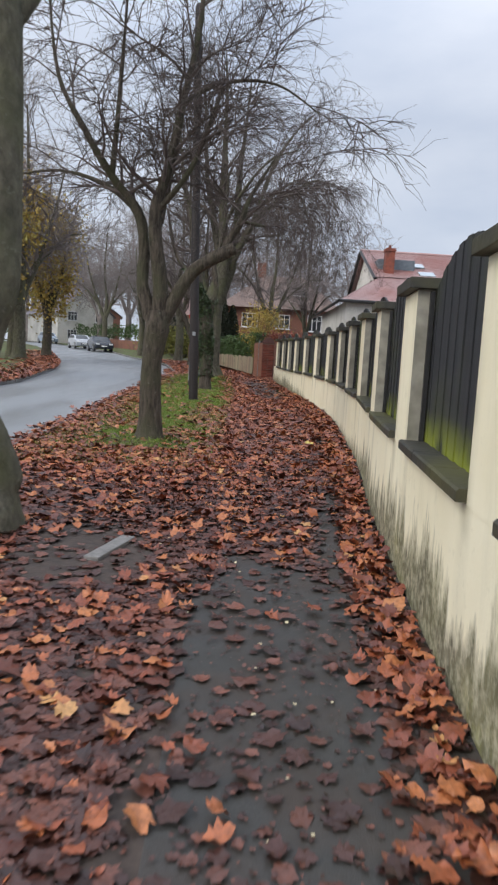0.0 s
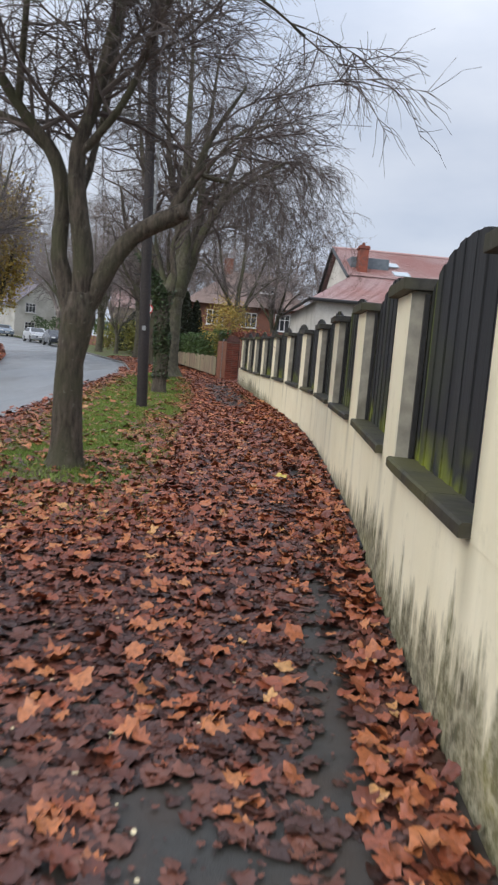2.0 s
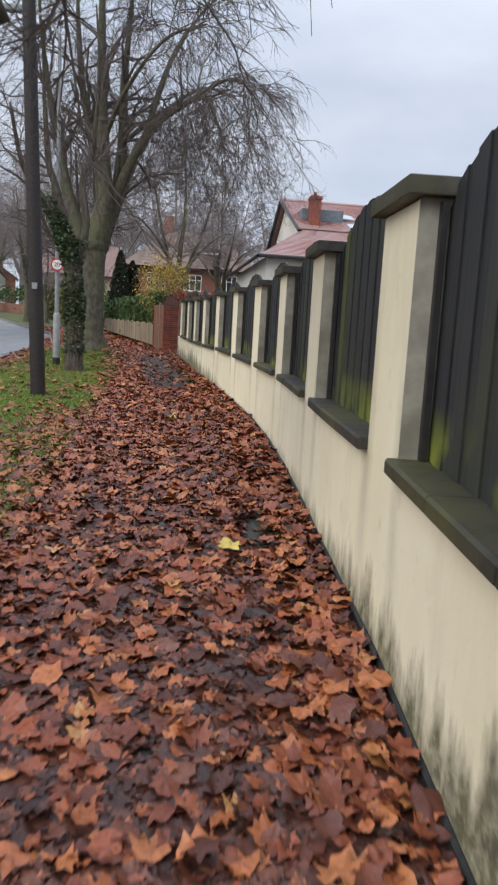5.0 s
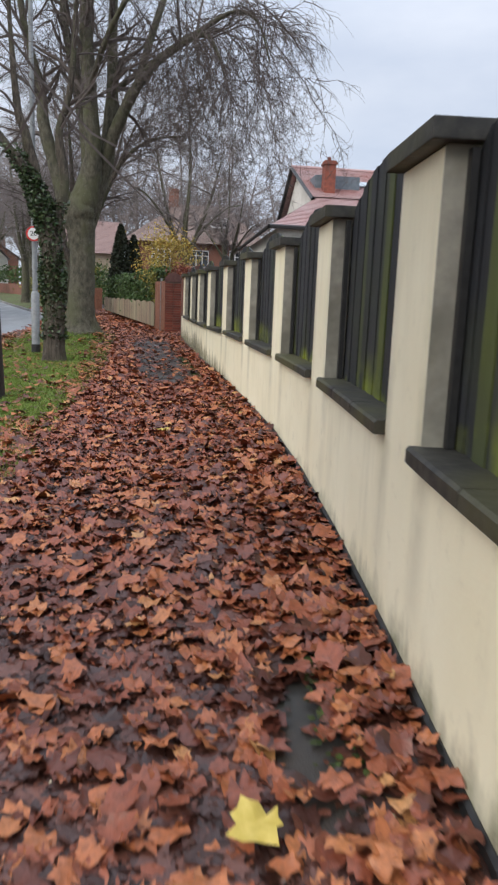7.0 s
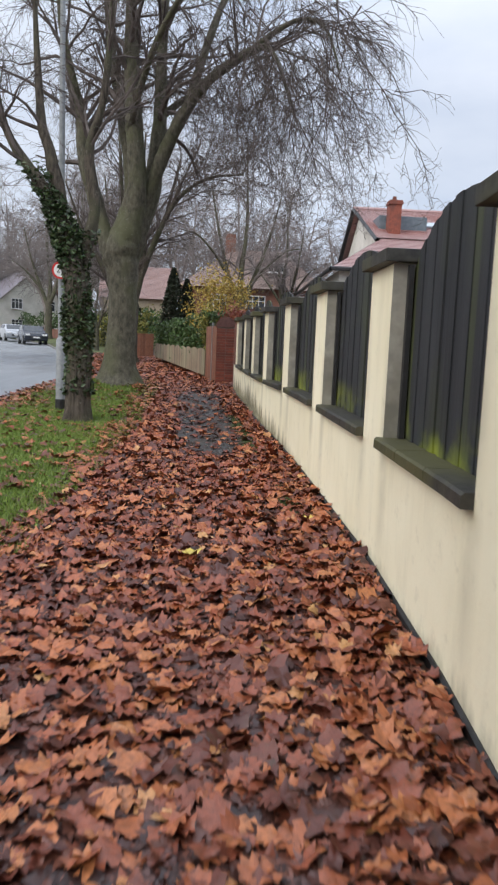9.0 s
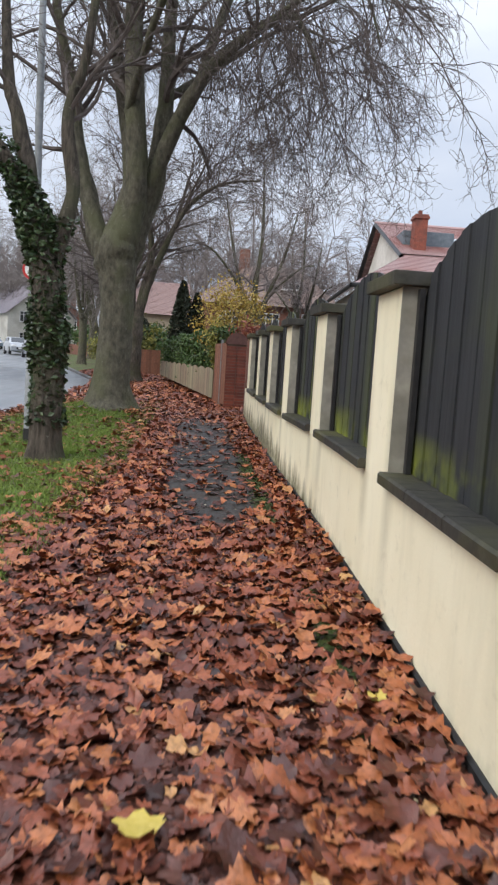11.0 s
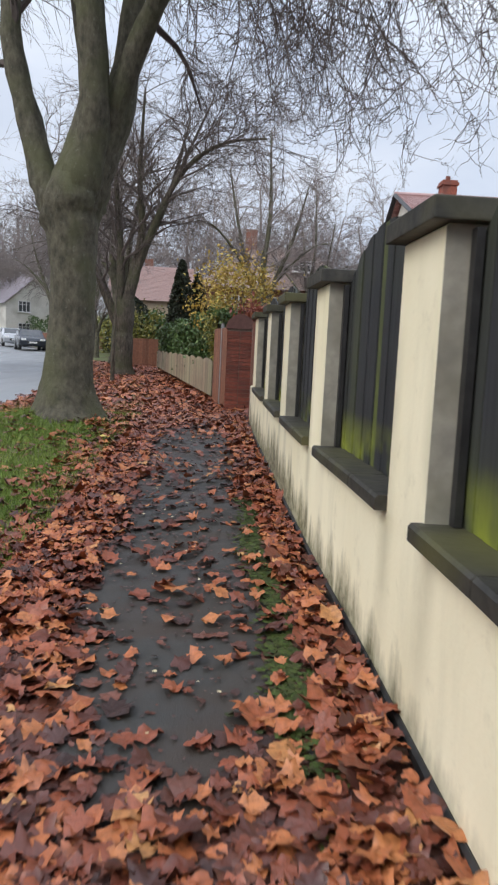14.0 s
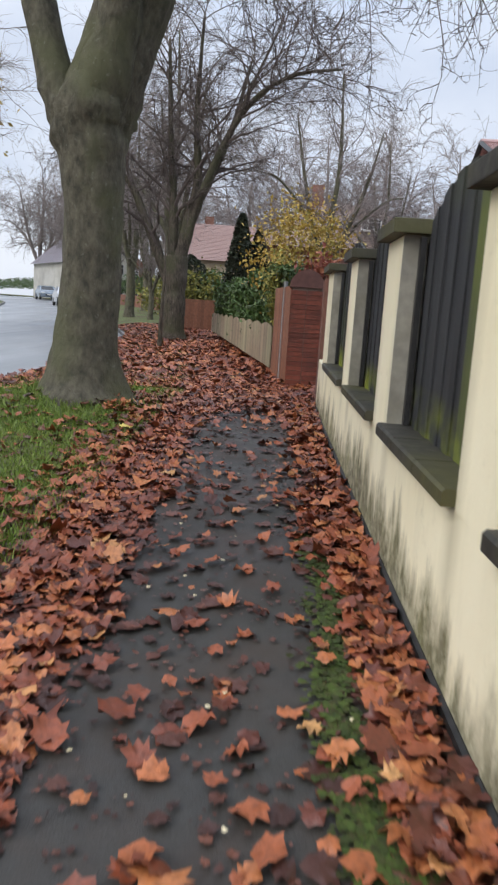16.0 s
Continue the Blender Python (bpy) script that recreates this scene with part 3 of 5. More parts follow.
def tree(name, x, y, trunk, limbs, label, seed, bark, twig, n1=9, n2=7, n3=6, droop=0.03, len1=2.0, thin=0.006, group="", hang=(), up=0.35, first=0.25, burr=0.0):
    """trunk and limbs: lines of (dx, dy, height, radius) from the foot; branches and twigs grow from the limbs."""
    rng = random.Random(seed)
    z = ground_z(x, y)
    root = empty(name, x, y, z - 0.03, label, "tree", group)
    v, f = [], []
    p, r = smooth_line([Vector(q[:3]) for q in trunk], [q[3] for q in trunk], 8)
    tube(v, f, p, r, 20)
    for i, q in enumerate(v):
        k = noise.noise((q.x * 3.1, q.y * 3.1, q.z * 0.9 + seed)) * 0.11 + 0.07 * noise.noise((q.x * 9, q.y * 9, q.z * 4 + seed))
        c = p[min(i // 20, len(p) - 1)]
        if burr and abs(q.z - burr) < 0.5:
            k += 0.55 * (1 - abs(q.z - burr) / 0.5) * max(-0.3, noise.noise((q.x * 4.5, q.y * 4.5, q.z * 3.5 + seed)) + 0.1)
        if q.z < 0.5:
            ang = math.atan2(q.y - c.y, q.x - c.x)
            k += (0.5 - q.z) * 0.35 * max(0, math.sin(ang * 4 + seed))
        v[i] = c + (q - c) * (1 + k)
    part("trunk", (v, f), bark, root, smooth=True)
    cv, cf = [], []
    lines = []
    for limb in limbs:
        p, r = smooth_line([Vector(q[:3]) for q in limb], [q[3] for q in limb], 5)
        v, f = [], []
        tube(v, f, p, r, 9)
        for i, q in enumerate(v):
            c = p[i // 9]
            v[i] = c + (q - c) * (1 + 0.16 * noise.noise((q.x * 4, q.y * 4, q.z * 2 + seed)) + 0.22 * noise.noise((q.x * 7, q.y * 7, q.z * 5 + seed)))
        part("limb", (v, f), bark, root, smooth=True)
        lines.append((p, r))
    for p, r in lines:
        if r[-1] > 0.07:
            continue
        size = sum((b - a).length for a, b in zip(p, p[1:]))
        for i in range(max(3, round(n1 * size / 4))):
            s = rng.uniform(first, 1.0)
            q, d = at(p, s)
            side = Vector((rng.gauss(0, 1), rng.gauss(0, 1), rng.gauss(up, 0.5)))
            b1, r1 = bent(rng, q, d * 0.7 + side.normalized(), len1 * rng.uniform(0.55, 1.25), max(0.012, r[int(s * (len(r) - 1))] * 0.42), 6, 0.16, droop)
            tube(cv, cf, b1, r1, 5)
            for j in range(n2):
                q2, d2 = at(b1, rng.uniform(0.2, 1))
                side = Vector((rng.gauss(0, 1), rng.gauss(0, 1), rng.gauss(0.1, 0.6)))
                b2, r2 = bent(rng, q2, d2 + 0.9 * side.normalized(), len1 * rng.uniform(0.3, 0.65), thin * 1.5, 4, 0.2, droop * 3)
                tube(cv, cf, b2, r2, 3)
                for k in range(n3):
                    q3, d3 = at(b2, rng.uniform(0.15, 1))
                    side = Vector((rng.gauss(0, 1), rng.gauss(0, 1), rng.gauss(0, 0.6)))
                    b3, r3 = bent(rng, q3, d3 + 0.8 * side.normalized(), len1 * rng.uniform(0.14, 0.36), thin * 0.75, 3, 0.25, droop * 5)
                    tube(cv, cf, b3, [max(q, thin * 0.35) for q in r3], 3)
    for hx, hy, hz, drop in hang:
        # pendulous twigs
        d = Vector((rng.gauss(0.25, 0.3), rng.gauss(0, 0.35), -0.35))
        b1, r1 = bent(rng, Vector((hx, hy, hz)), d, drop, 0.013, 9, 0.2, 0.16)
        tube(cv, cf, b1, r1, 4)
        for j in range(15):
            q2, d2 = at(b1, rng.uniform(0.1, 1))
            side = Vector((rng.gauss(0, 1), rng.gauss(0, 1), rng.gauss(-0.2, 0.5)))
            b2, r2 = bent(rng, q2, d2 * 0.6 + side.normalized(), rng.uniform(0.35, 0.95), thin * 0.9, 6, 0.26, 0.16)
            tube(cv, cf, b2, r2, 3)
            for k in range(5):
                q3, d3 = at(b2, rng.uniform(0.1, 1))
                side = Vector((rng.gauss(0, 1), rng.gauss(0, 1), rng.gauss(0.2, 0.5)))
                b3, r3 = bent(rng, q3, d3 * 0.5 + side.normalized(), rng.uniform(0.15, 0.4), thin * 0.6, 5, 0.3, -0.14)
                tube(cv, cf, b3, [max(q, thin * 0.35) for q in r3], 3)
    part("crown", (cv, cf), twig, root, "bare winter twigs")
    return root, lines


# young street tree with a low sawn limb
tree("street_tree", -1.33, 11.35,
     [(0, 0, -0.05, 0.27), (0.01, 0, 0.25, 0.185), (0.0, 0, 1.2, 0.16), (0.06, 0, 1.75, 0.19), (0.06, 0, 2.0, 0.15)],
     [[(0.02, 0, 1.75, 0.12), (-0.2, 0.05, 2.4, 0.1), (-0.21, 0.1, 3.0, 0.085), (-0.33, 0.1, 3.5, 0.075), (-0.72, 0.0, 3.97, 0.06), (-1.1, -0.2, 4.55, 0.045), (-1.5, -0.3, 5.3, 0.03), (-1.7, -0.2, 6.6, 0.01)],
      [(-0.33, 0.1, 3.5, 0.05), (-0.9, 0.5, 3.95, 0.04), (-1.7, 0.8, 4.2, 0.025), (-2.5, 0.9, 4.1, 0.01)],
      [(-0.72, 0.0, 3.97, 0.045), (-0.6, -0.3, 5.0, 0.035), (-0.5, -0.5, 6.4, 0.012)],
      [(0.3, 0.0, 5.1, 0.04), (0.9, 0.2, 5.5, 0.03), (1.7, 0.4, 5.6, 0.02), (2.4, 0.4, 5.2, 0.01)],
      [(0.08, 0, 1.8, 0.13), (0.08, -0.05, 2.4, 0.115), (-0.03, -0.1, 3.45, 0.09), (0.14, -0.1, 4.1, 0.08), (0.3, 0.0, 5.1, 0.06), (0.5, 0.2, 6.4, 0.04), (0.5, 0.3, 7.8, 0.02)],
      [(-0.2, 0.05, 2.7, 0.06), (-0.05, 0.5, 3.3, 0.05), (0.1, 0.9, 4.4, 0.04), (0.2, 1.2, 5.6, 0.02)],
      [(0.08, 0, 1.7, 0.12), (0.48, -0.05, 2.5, 0.1), (0.8, -0.1, 2.78, 0.1), (1.2, -0.14, 3.0, 0.092)],
      [(0.98, -0.04, 2.86, 0.06), (1.1, -0.04, 3.12, 0.06), (1.28, -0.1, 3.42, 0.052), (1.38, -0.08, 3.75, 0.035), (1.75, -0.05, 4.4, 0.015)],
      [(1.28, -0.1, 3.42, 0.035), (1.45, -0.12, 3.37, 0.028), (1.64, -0.12, 3.35, 0.02)],
      [(-0.03, -0.1, 3.45, 0.05), (0.5, -0.3, 4.1, 0.04), (0.9, -0.4, 5.2, 0.025)]],
     "young street tree with a sawn low limb in leafy turf", 3, M_BARK, M_TWIG, n1=11, n2=9, n3=7, len1=1.7, first=0.35, thin=0.007)

# trunk beside the start of the path
tree("street_tree", -1.95, 5.9,
     [(0.0, 0, -0.05, 0.3), (0.0, 0, 0.3, 0.21), (-0.02, 0, 0.65, 0.19), (-0.2, 0, 1.15, 0.17), (-0.12, 0, 1.6, 0.17), (0.0, 0, 2.0, 0.17), (0.02, 0, 2.8, 0.16), (0.0, 0, 4.2, 0.17)],
     [[(0.0, 0, 4.0, 0.15), (-0.3, 0.4, 5.2, 0.12), (-0.6, 1.0, 7, 0.07), (-0.8, 1.4, 9, 0.03)],
      [(0.0, 0, 4.0, 0.13), (0.5, 0.6, 5.2, 0.11), (0.7, 1.4, 6.6, 0.07), (0.7, 2.2, 8.5, 0.03)]],
     "grey-brown street tree with knobbly roots in wet soil", 11, M_BARK_PALE, M_TWIG, n1=6, len1=1.6, burr=0.5)

# ivy-clad tree
ivy_tree, _ = tree("ivy_clad_tree", -1.03, 24.1,
     [(0, 0, -0.05, 0.26), (0.0, 0, 0.3, 0.2), (0.0, 0, 1.2, 0.19), (-0.06, 0, 2.3, 0.2), (-0.2, 0, 2.95, 0.17)],
     [[(-0.15, 0, 2.7, 0.15), (-0.46, 0, 3.4, 0.11), (-0.66, 0, 3.7, 0.09), (-1.2, 0.2, 4.5, 0.06), (-1.5, 0.3, 5.8, 0.03)],
      [(-0.2, 0, 2.9, 0.13), (-0.5, 0.1, 4.15, 0.09), (-0.66, 0.2, 4.65, 0.07), (-0.8, 0.4, 6.2, 0.04), (-0.8, 0.4, 7.5, 0.02)],
      [(-0.04, 0, 2.3, 0.13), (0.08, 0, 2.75, 0.11), (0.2, 0.05, 3.3, 0.09), (0.1, 0.1, 4.2, 0.075), (0.3, 0.1, 4.95, 0.06), (0.4, 0.2, 6.5, 0.035), (0.3, 0.3, 8, 0.015)]],
     "street tree with its trunk wrapped in dark ivy", 5, M_BARK, M_TWIG, n1=7, len1=1.5, first=0.4)

# the big spreading tree
tree("large_street_tree", -1.14, 29.35,
     [(0.05, 0, -0.1, 0.58), (0.05, 0, 0.15, 0.43), (0.06, 0, 0.6, 0.34), (0.1, 0, 1.4, 0.3), (0.12, 0, 2.0, 0.31), (0.08, 0, 2.55, 0.37), (0.05, 0, 2.85, 0.42), (0.1, -0.02, 3.2, 0.36), (0.2, -0.08, 3.7, 0.24), (0.28, -0.15, 4.3, 0.1)],
     [[(0.08, 0, 2.0, 0.1), (-0.05, 0.01, 2.6, 0.22), (-0.22, 0.03, 3.0, 0.25), (-0.42, 0.08, 3.5, 0.19), (-0.85, 0.2, 5.0, 0.16), (-0.95, 0.3, 5.9, 0.12), (-1.35, 0.4, 7.5, 0.08), (-1.6, 0.4, 9.5, 0.04), (-1.6, 0.4, 11, 0.02)],
      [(0.1, 0.02, 2.2, 0.1), (0.12, 0.15, 2.9, 0.2), (0.18, 0.5, 4.5, 0.16), (-0.15, 1.0, 6.3, 0.14), (-0.5, 1.4, 8.0, 0.1), (-0.7, 1.7, 10.5, 0.05), (-0.8, 1.9, 12, 0.02)],
      [(0.1, 0, 2.0, 0.1), (0.13, -0.08, 2.65, 0.24), (0.26, -0.16, 3.3, 0.27), (0.4, -0.3, 4.3, 0.21), (0.26, -0.5, 6.6, 0.17), (0.24, -0.7, 8.0, 0.12), (0.2, -0.9, 10.5, 0.06), (0.1, -1.0, 12, 0.02)],
      [(0.1, 0, 2.0, 0.1), (0.18, 0.04, 2.65, 0.24), (0.42, 0.06, 3.5, 0.27), (0.72, 0.1, 4.6, 0.21), (0.83, 0.2, 6.1, 0.15), (0.82, 0.3, 7.7, 0.11), (1.0, 0.4, 10.2, 0.05), (1.1, 0.4, 11.6, 0.02)],
      [(0.45, 0.05, 3.7, 0.19), (1.05, -0.3, 5.2, 0.15), (1.75, -0.6, 6.3, 0.115), (2.85, -1.0, 7.0, 0.08), (3.25, -1.2, 6.75, 0.05), (3.6, -1.4, 5.8, 0.02)],
      [(1.4, -0.4, 5.8, 0.1), (2.1, -0.2, 8.1, 0.07), (2.9, 0.2, 9.6, 0.04), (3.6, 0.4, 10.4, 0.02)],
      [(2.5, -0.9, 6.8, 0.06), (3.6, -1.3, 7.45, 0.05), (4.2, -1.6, 7.2, 0.03), (4.5, -1.8, 6.3, 0.015)],
      [(0.8, 0.5, 6.0, 0.09), (1.9, 1.5, 7.2, 0.06), (3.2, 2.2, 8.3, 0.04), (4.3, 2.6, 8.2, 0.02)],
      [(0.2, -0.4, 5.4, 0.08), (0.9, -2.0, 6.6, 0.06), (1.9, -3.2, 7.6, 0.04), (2.9, -3.9, 7.8, 0.02)]],
     "large spreading street tree with drooping bare twigs on a grassy mound", 8, M_BARK_PALE, M_TWIG, n1=11, n2=8, n3=6, droop=0.06, len1=2.2, thin=0.0075, burr=2.95, first=0.48,
     hang=[(1.7 + 0.125 * k, -0.7 - 0.06 * k + 0.9 * math.sin(k * 2.4), 6.3 + 0.5 * math.sin(k * 1.7) + (0.5 if k < 14 else 0.2), 2.2 + 1.1 * abs(math.sin(k * 3.1))) for k in range(22)]
     + [(2.5 + 0.13 * k, -1.6 - 0.16 * k + 0.5 * math.sin(k * 1.9), 6.5 + 0.4 * math.sin(k * 2.3), 2.6 + 0.9 * abs(math.sin(k * 1.3))) for k in range(16)]
     + [(1.6 + 0.2 * k, 1.2 + 0.12 * k + 0.4 * math.sin(k * 2.2), 7.0 + 0.4 * math.sin(k), 2.4 + abs(math.sin(k * 2.7))) for k in range(12)]
     + [(1.0 + 0.18 * k, -2.2 - 0.14 * k, 6.9 + 0.3 * math.sin(k * 1.3), 2.0 + abs(math.sin(k * 1.9))) for k in range(10)])

# burly pollard farther on
tree("pollarded_tree", -2.62, 44.0,
     [(0, 0, -0.1, 0.48), (0, 0, 0.3, 0.36), (0.0, 0, 1.1, 0.36), (0.0, 0, 1.5, 0.31), (0.0, 0, 1.9, 0.36), (0.03, 0, 2.6, 0.33)],
     [[(-0.1, 0, 1.6, 0.2), (-0.5, 0, 2.5, 0.16), (-1.35, 0, 4.4, 0.11), (-1.9, 0, 5.2, 0.07), (-2.8, 0.2, 7.5, 0.03)],
      [(-0.1, 0.1, 2.3, 0.2), (-0.2, 0.3, 4, 0.15), (-0.4, 0.5, 5.9, 0.1), (-0.6, 0.6, 9, 0.04)],
      [(0.08, 0, 2.3, 0.22), (0.27, 0, 3.4, 0.17), (0.55, 0, 5.0, 0.12), (0.4, 0.1, 6.7, 0.09), (0.5, 0.1, 9.6, 0.03)],
      [(0.2, 0, 2.7, 0.16), (0.75, -0.2, 4.5, 0.12), (1.8, -0.4, 6.7, 0.09), (3.1, -0.6, 7.7, 0.06), (4.6, -0.8, 7.9, 0.03)],
      [(1.2, -0.3, 5.5, 0.08), (2.0, -0.3, 7.4, 0.05), (2.8, -0.3, 9.2, 0.02)],
      [(0.3, 0.2, 3.6, 0.11), (1.2, 1.0, 6.0, 0.08), (1.9, 1.5, 9.0, 0.03)]],
     "burly old street tree with a knotted trunk and bare crown", 21, M_BARK, M_TWIG, n1=11, n2=8, n3=6, len1=2.4, thin=0.009)

FAR_LIMBS = [[(0, 0, 2.6, 0.2), (-0.7, 0.2, 4.5, 0.14), (-1.6, 0.4, 7, 0.08), (-2.2, 0.5, 9.5, 0.03)],
             [(0, 0, 2.8, 0.22), (0.1, 0.3, 5, 0.16), (-0.2, 0.2, 8, 0.1), (0, 0.2, 12, 0.03)],
             [(0, 0, 2.8, 0.2), (0.7, -0.2, 4.6, 0.14), (1.3, -0.4, 7, 0.09), (1.9, -0.5, 10, 0.03)],
             [(0.4, 0, 4, 0.12), (1.6, 0.3, 5.6, 0.08), (2.9, 0.5, 6.8, 0.05), (3.9, 0.7, 7, 0.02)],
             [(-0.4, 0, 4, 0.12), (-1.6, 0.2, 5.4, 0.08), (-2.8, 0.3, 6.4, 0.05), (-3.6, 0.5, 6.6, 0.02)]]
FAR_TRUNK = [(0, 0, -0.1, 0.42), (0, 0, 0.4, 0.32), (0.03, 0, 1.6, 0.28), (0, 0, 3.2, 0.26)]


def far_tree(x, y, seed, size=1.0, twig=M_HAZED_TWIG, label="bare street tree along the bending road", n1=11):
    def grown(q):
        return (q[0] * size, q[1] * size, q[2] * size, q[3] * size)
    turn = seed * 1.7
    def turned(q):
        q = grown(q)
        return (q[0] * math.cos(turn) - q[1] * math.sin(turn), q[0] * math.sin(turn) + q[1] * math.cos(turn), q[2], q[3])
    # Pale bark and twigs carry the haze of distance in their colour.
    return tree("street_tree", x, y, [grown(q) for q in FAR_TRUNK], [[turned(q) for q in li] for li in FAR_LIMBS], label, seed, M_BARK_PALE, twig, n1=n1, n2=8, n3=6, len1=2.3 * size, thin=0.009, group="trees along the street")


far_tree(-4.3, 53, 31)
far_tree(-12.4, 41.5, 32, 1.15)
far_tree(-13.4, 43.5, 33, 0.95)
far_tree(-9.8, 74, 34, 1.1)
far_tree(-6.6, 60, 35, 0.5)
far_tree(-8.2, 62, 36, 0.9)
far_tree(-16.5, 90, 37, 1.2)
far_tree(-36, 98, 38, 1.2)
far_tree(2.6, 62, 39, 1.1, label="bare garden tree with fine reddish twigs")
far_tree(-12.2, 26.0, 40, 1.1)
far_tree(-33, 80, 41, 1.2)
far_tree(6.0, 66, 42, 0.9, label="bare garden tree with fine reddish twigs")


for k, (x, y, size) in enumerate(((-16, 106, 1.5), (-5, 108, 1.5), (3, 100, 1.5), (9, 96, 1.4), (15, 92, 1.3), (-40, 104, 1.5), (-30, 122, 1.6), (-54, 96, 1.5), (-11, 92, 1.2), (-1.5, 92, 1.2), (-36, 125, 1.5), (-31.5, 131, 1.5), (-26.5, 113, 1.3), (-19, 100, 1.2))):
    # Trunks here share the haze-paled twig colour.
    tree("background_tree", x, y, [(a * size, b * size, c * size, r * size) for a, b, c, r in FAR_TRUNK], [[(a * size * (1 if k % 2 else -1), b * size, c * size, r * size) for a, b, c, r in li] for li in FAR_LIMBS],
         "distant bare tree with hazy brown twigs", 80 + k, M_HAZED_TWIG, M_HAZED_TWIG, n1=9, n2=6, n3=5, len1=2.6 * size, thin=0.02, group="distant trees")


def leaves(name, spots, size, material, parent, label="", tilt=1.0):
    """Many small folded leaf blades, one island each."""
    rng = np.random.default_rng(len(spots))
    n = len(spots)
    c = np.array(spots)
    u = rng.normal(size=(n, 3))
    u[:, 2] *= tilt
    u /= np.linalg.norm(u, axis=1)[:, None]
    w = np.cross(u, rng.normal(size=(n, 3)))
    w /= np.linalg.norm(w, axis=1)[:, None]
    h = np.cross(u, w)
    s = (size * rng.uniform(0.6, 1.3, n))[:, None]
    v = np.stack([c - u * s, c + w * s * 0.6 + h * s * 0.15, c + u * s, c - w * s * 0.6 + h * s * 0.15], 1).reshape(-1, 3)
    f = [(4 * i, 4 * i + 1, 4 * i + 2, 4 * i + 3) for i in range(n)]
    me = bpy.data.meshes.new(name)
    me.from_pydata(v.tolist(), [], f)
    me.materials.append(material)
    ob = new(name, me)
    if parent:
        ob.parent = parent
    if label:
        ob["label"] = label
    return ob


def clumpy(n, centre, radii, seed, clumps=40, spread=0.3):
    """Spots in uneven clumps within an ellipsoid."""
    rng = np.random.default_rng(seed)
    d = rng.normal(size=(clumps, 3))
    d /= np.linalg.norm(d, axis=1)[:, None]
    d *= rng.uniform(0.45, 1.0, (clumps, 1))
    pick = rng.integers(0, clumps, n)
    return np.array(centre) + (d[pick] + rng.normal(size=(n, 3)) * spread * rng.uniform(0.4, 1, (clumps, 1))[pick]) * np.array(radii)


# ivy on the trunk and lower limbs
rng = np.random.default_rng(4)
spots = []
for i in range(5200):
    h = rng.uniform(0.45, 4.0)
    fade = 1.0 if h < 3.2 else (4.0 - h) / 0.8
    if rng.uniform() > fade * (0.55 if h < 0.8 else 1):
        continue
    cx = float(np.interp(h, [0, 1.2, 2.3, 2.9, 3.4, 4.0], [0, 0, -0.06, -0.2, -0.42, -0.8]))
    a, r = rng.uniform(0, 2 * math.pi), rng.uniform(0.16, 0.24) + 0.03 * math.sin(h * 5)
    spots.append((cx + r * math.cos(a), r * math.sin(a), h))
for i in range(160):
    h = rng.uniform(2.4, 3.0)
    a, r = rng.uniform(0, 2 * math.pi), rng.uniform(0.1, 0.18)
    spots.append((float(np.interp(h, [2.3, 2.75, 3.3, 4], [-0.04, 0.08, 0.2, 0.12])) + r * math.cos(a), r * math.sin(a), h))
leaves("ivy", spots, 0.045, M_IVY, ivy_tree, "dark green ivy leaves", 0.5)

# ---- pole, lamp column, sign ----
pole = empty("telegraph_pole", -1.12, 19.4, ground_z(-1.12, 19.4) - 0.05, "tall dark creosoted wooden telegraph pole in the verge", "telegraph pole")
v, f = [], []
tube(v, f, [Vector((-0.035 * k, 0, 1.0 * k)) for k in range(11)] + [Vector((-0.36, 0, 10.1))], [0.125 - 0.0035 * k for k in range(11)] + [0.05], 14)
part("shaft", (v, f), M_POLE, pole, smooth=True)
part("notice_plate", box_bm(-0.1, -0.14, 1.78, -0.02, -0.125, 1.88), M_STEEL, pole)
for k in range(4):
    v, f = [], []
    s = 0.13 if k % 2 else -0.13
    z = 3.0 + 0.45 * k
    tube(v, f, [Vector((-0.035 * z, 0, z)), Vector((-0.035 * z + s * 1.9, 0, z))], [0.011, 0.011], 6)
    part("step_iron", (v, f), M_BLACK, pole)

lamp = empty("street_lamp", -1.6, 25.5, ground_z(-1.6, 25.5) - 0.02, "slim galvanised street lamp column with a black base", "street lamp")
v, f = [], []
tube(v, f, [Vector((0, 0, 0)), Vector((0, 0, 1.25)), Vector((0, 0, 1.3))], [0.085, 0.085, 0.055], 14)
part("base_door", (v, f), M_STEEL, lamp, smooth=True)
v, f = [], []
tube(v, f, [Vector((0, 0, 0.0)), Vector((0, 0, 0.22))], [0.092, 0.092], 14)
part("base_band", (v, f), M_BLACK, lamp, "black painted band")
v, f = [], []
tube(v, f, [Vector((0, 0, 1.28)), Vector((-0.02, 0, 5)), Vector((-0.03, 0, 7.6)), Vector((-0.3, 0, 8.0)), Vector((-0.9, 0, 8.1))], [0.055, 0.05, 0.04, 0.035, 0.03], 12)
part("column", (v, f), M_STEEL, lamp, smooth=True)
part("lantern", box_bm(-1.45, -0.11, 8.02, -0.85, 0.11, 8.16, bevel=0.04), M_STEEL, lamp)

M_SIGNRED = speckled("sign_red", (0.5, 0.02, 0.02), (0.6, 0.035, 0.03), 10, 0.4, 0.05, 0.001)
M_SIGNWHITE = speckled("sign_white", (0.75, 0.75, 0.74), (0.82, 0.82, 0.81), 10, 0.4, 0.05, 0.001)
sign = empty("speed_sign", -1.6, 25.4, ground_z(-1.6, 25.5) + 2.42, "small round speed sign with red ring, clamped on the lamp column", "road sign")


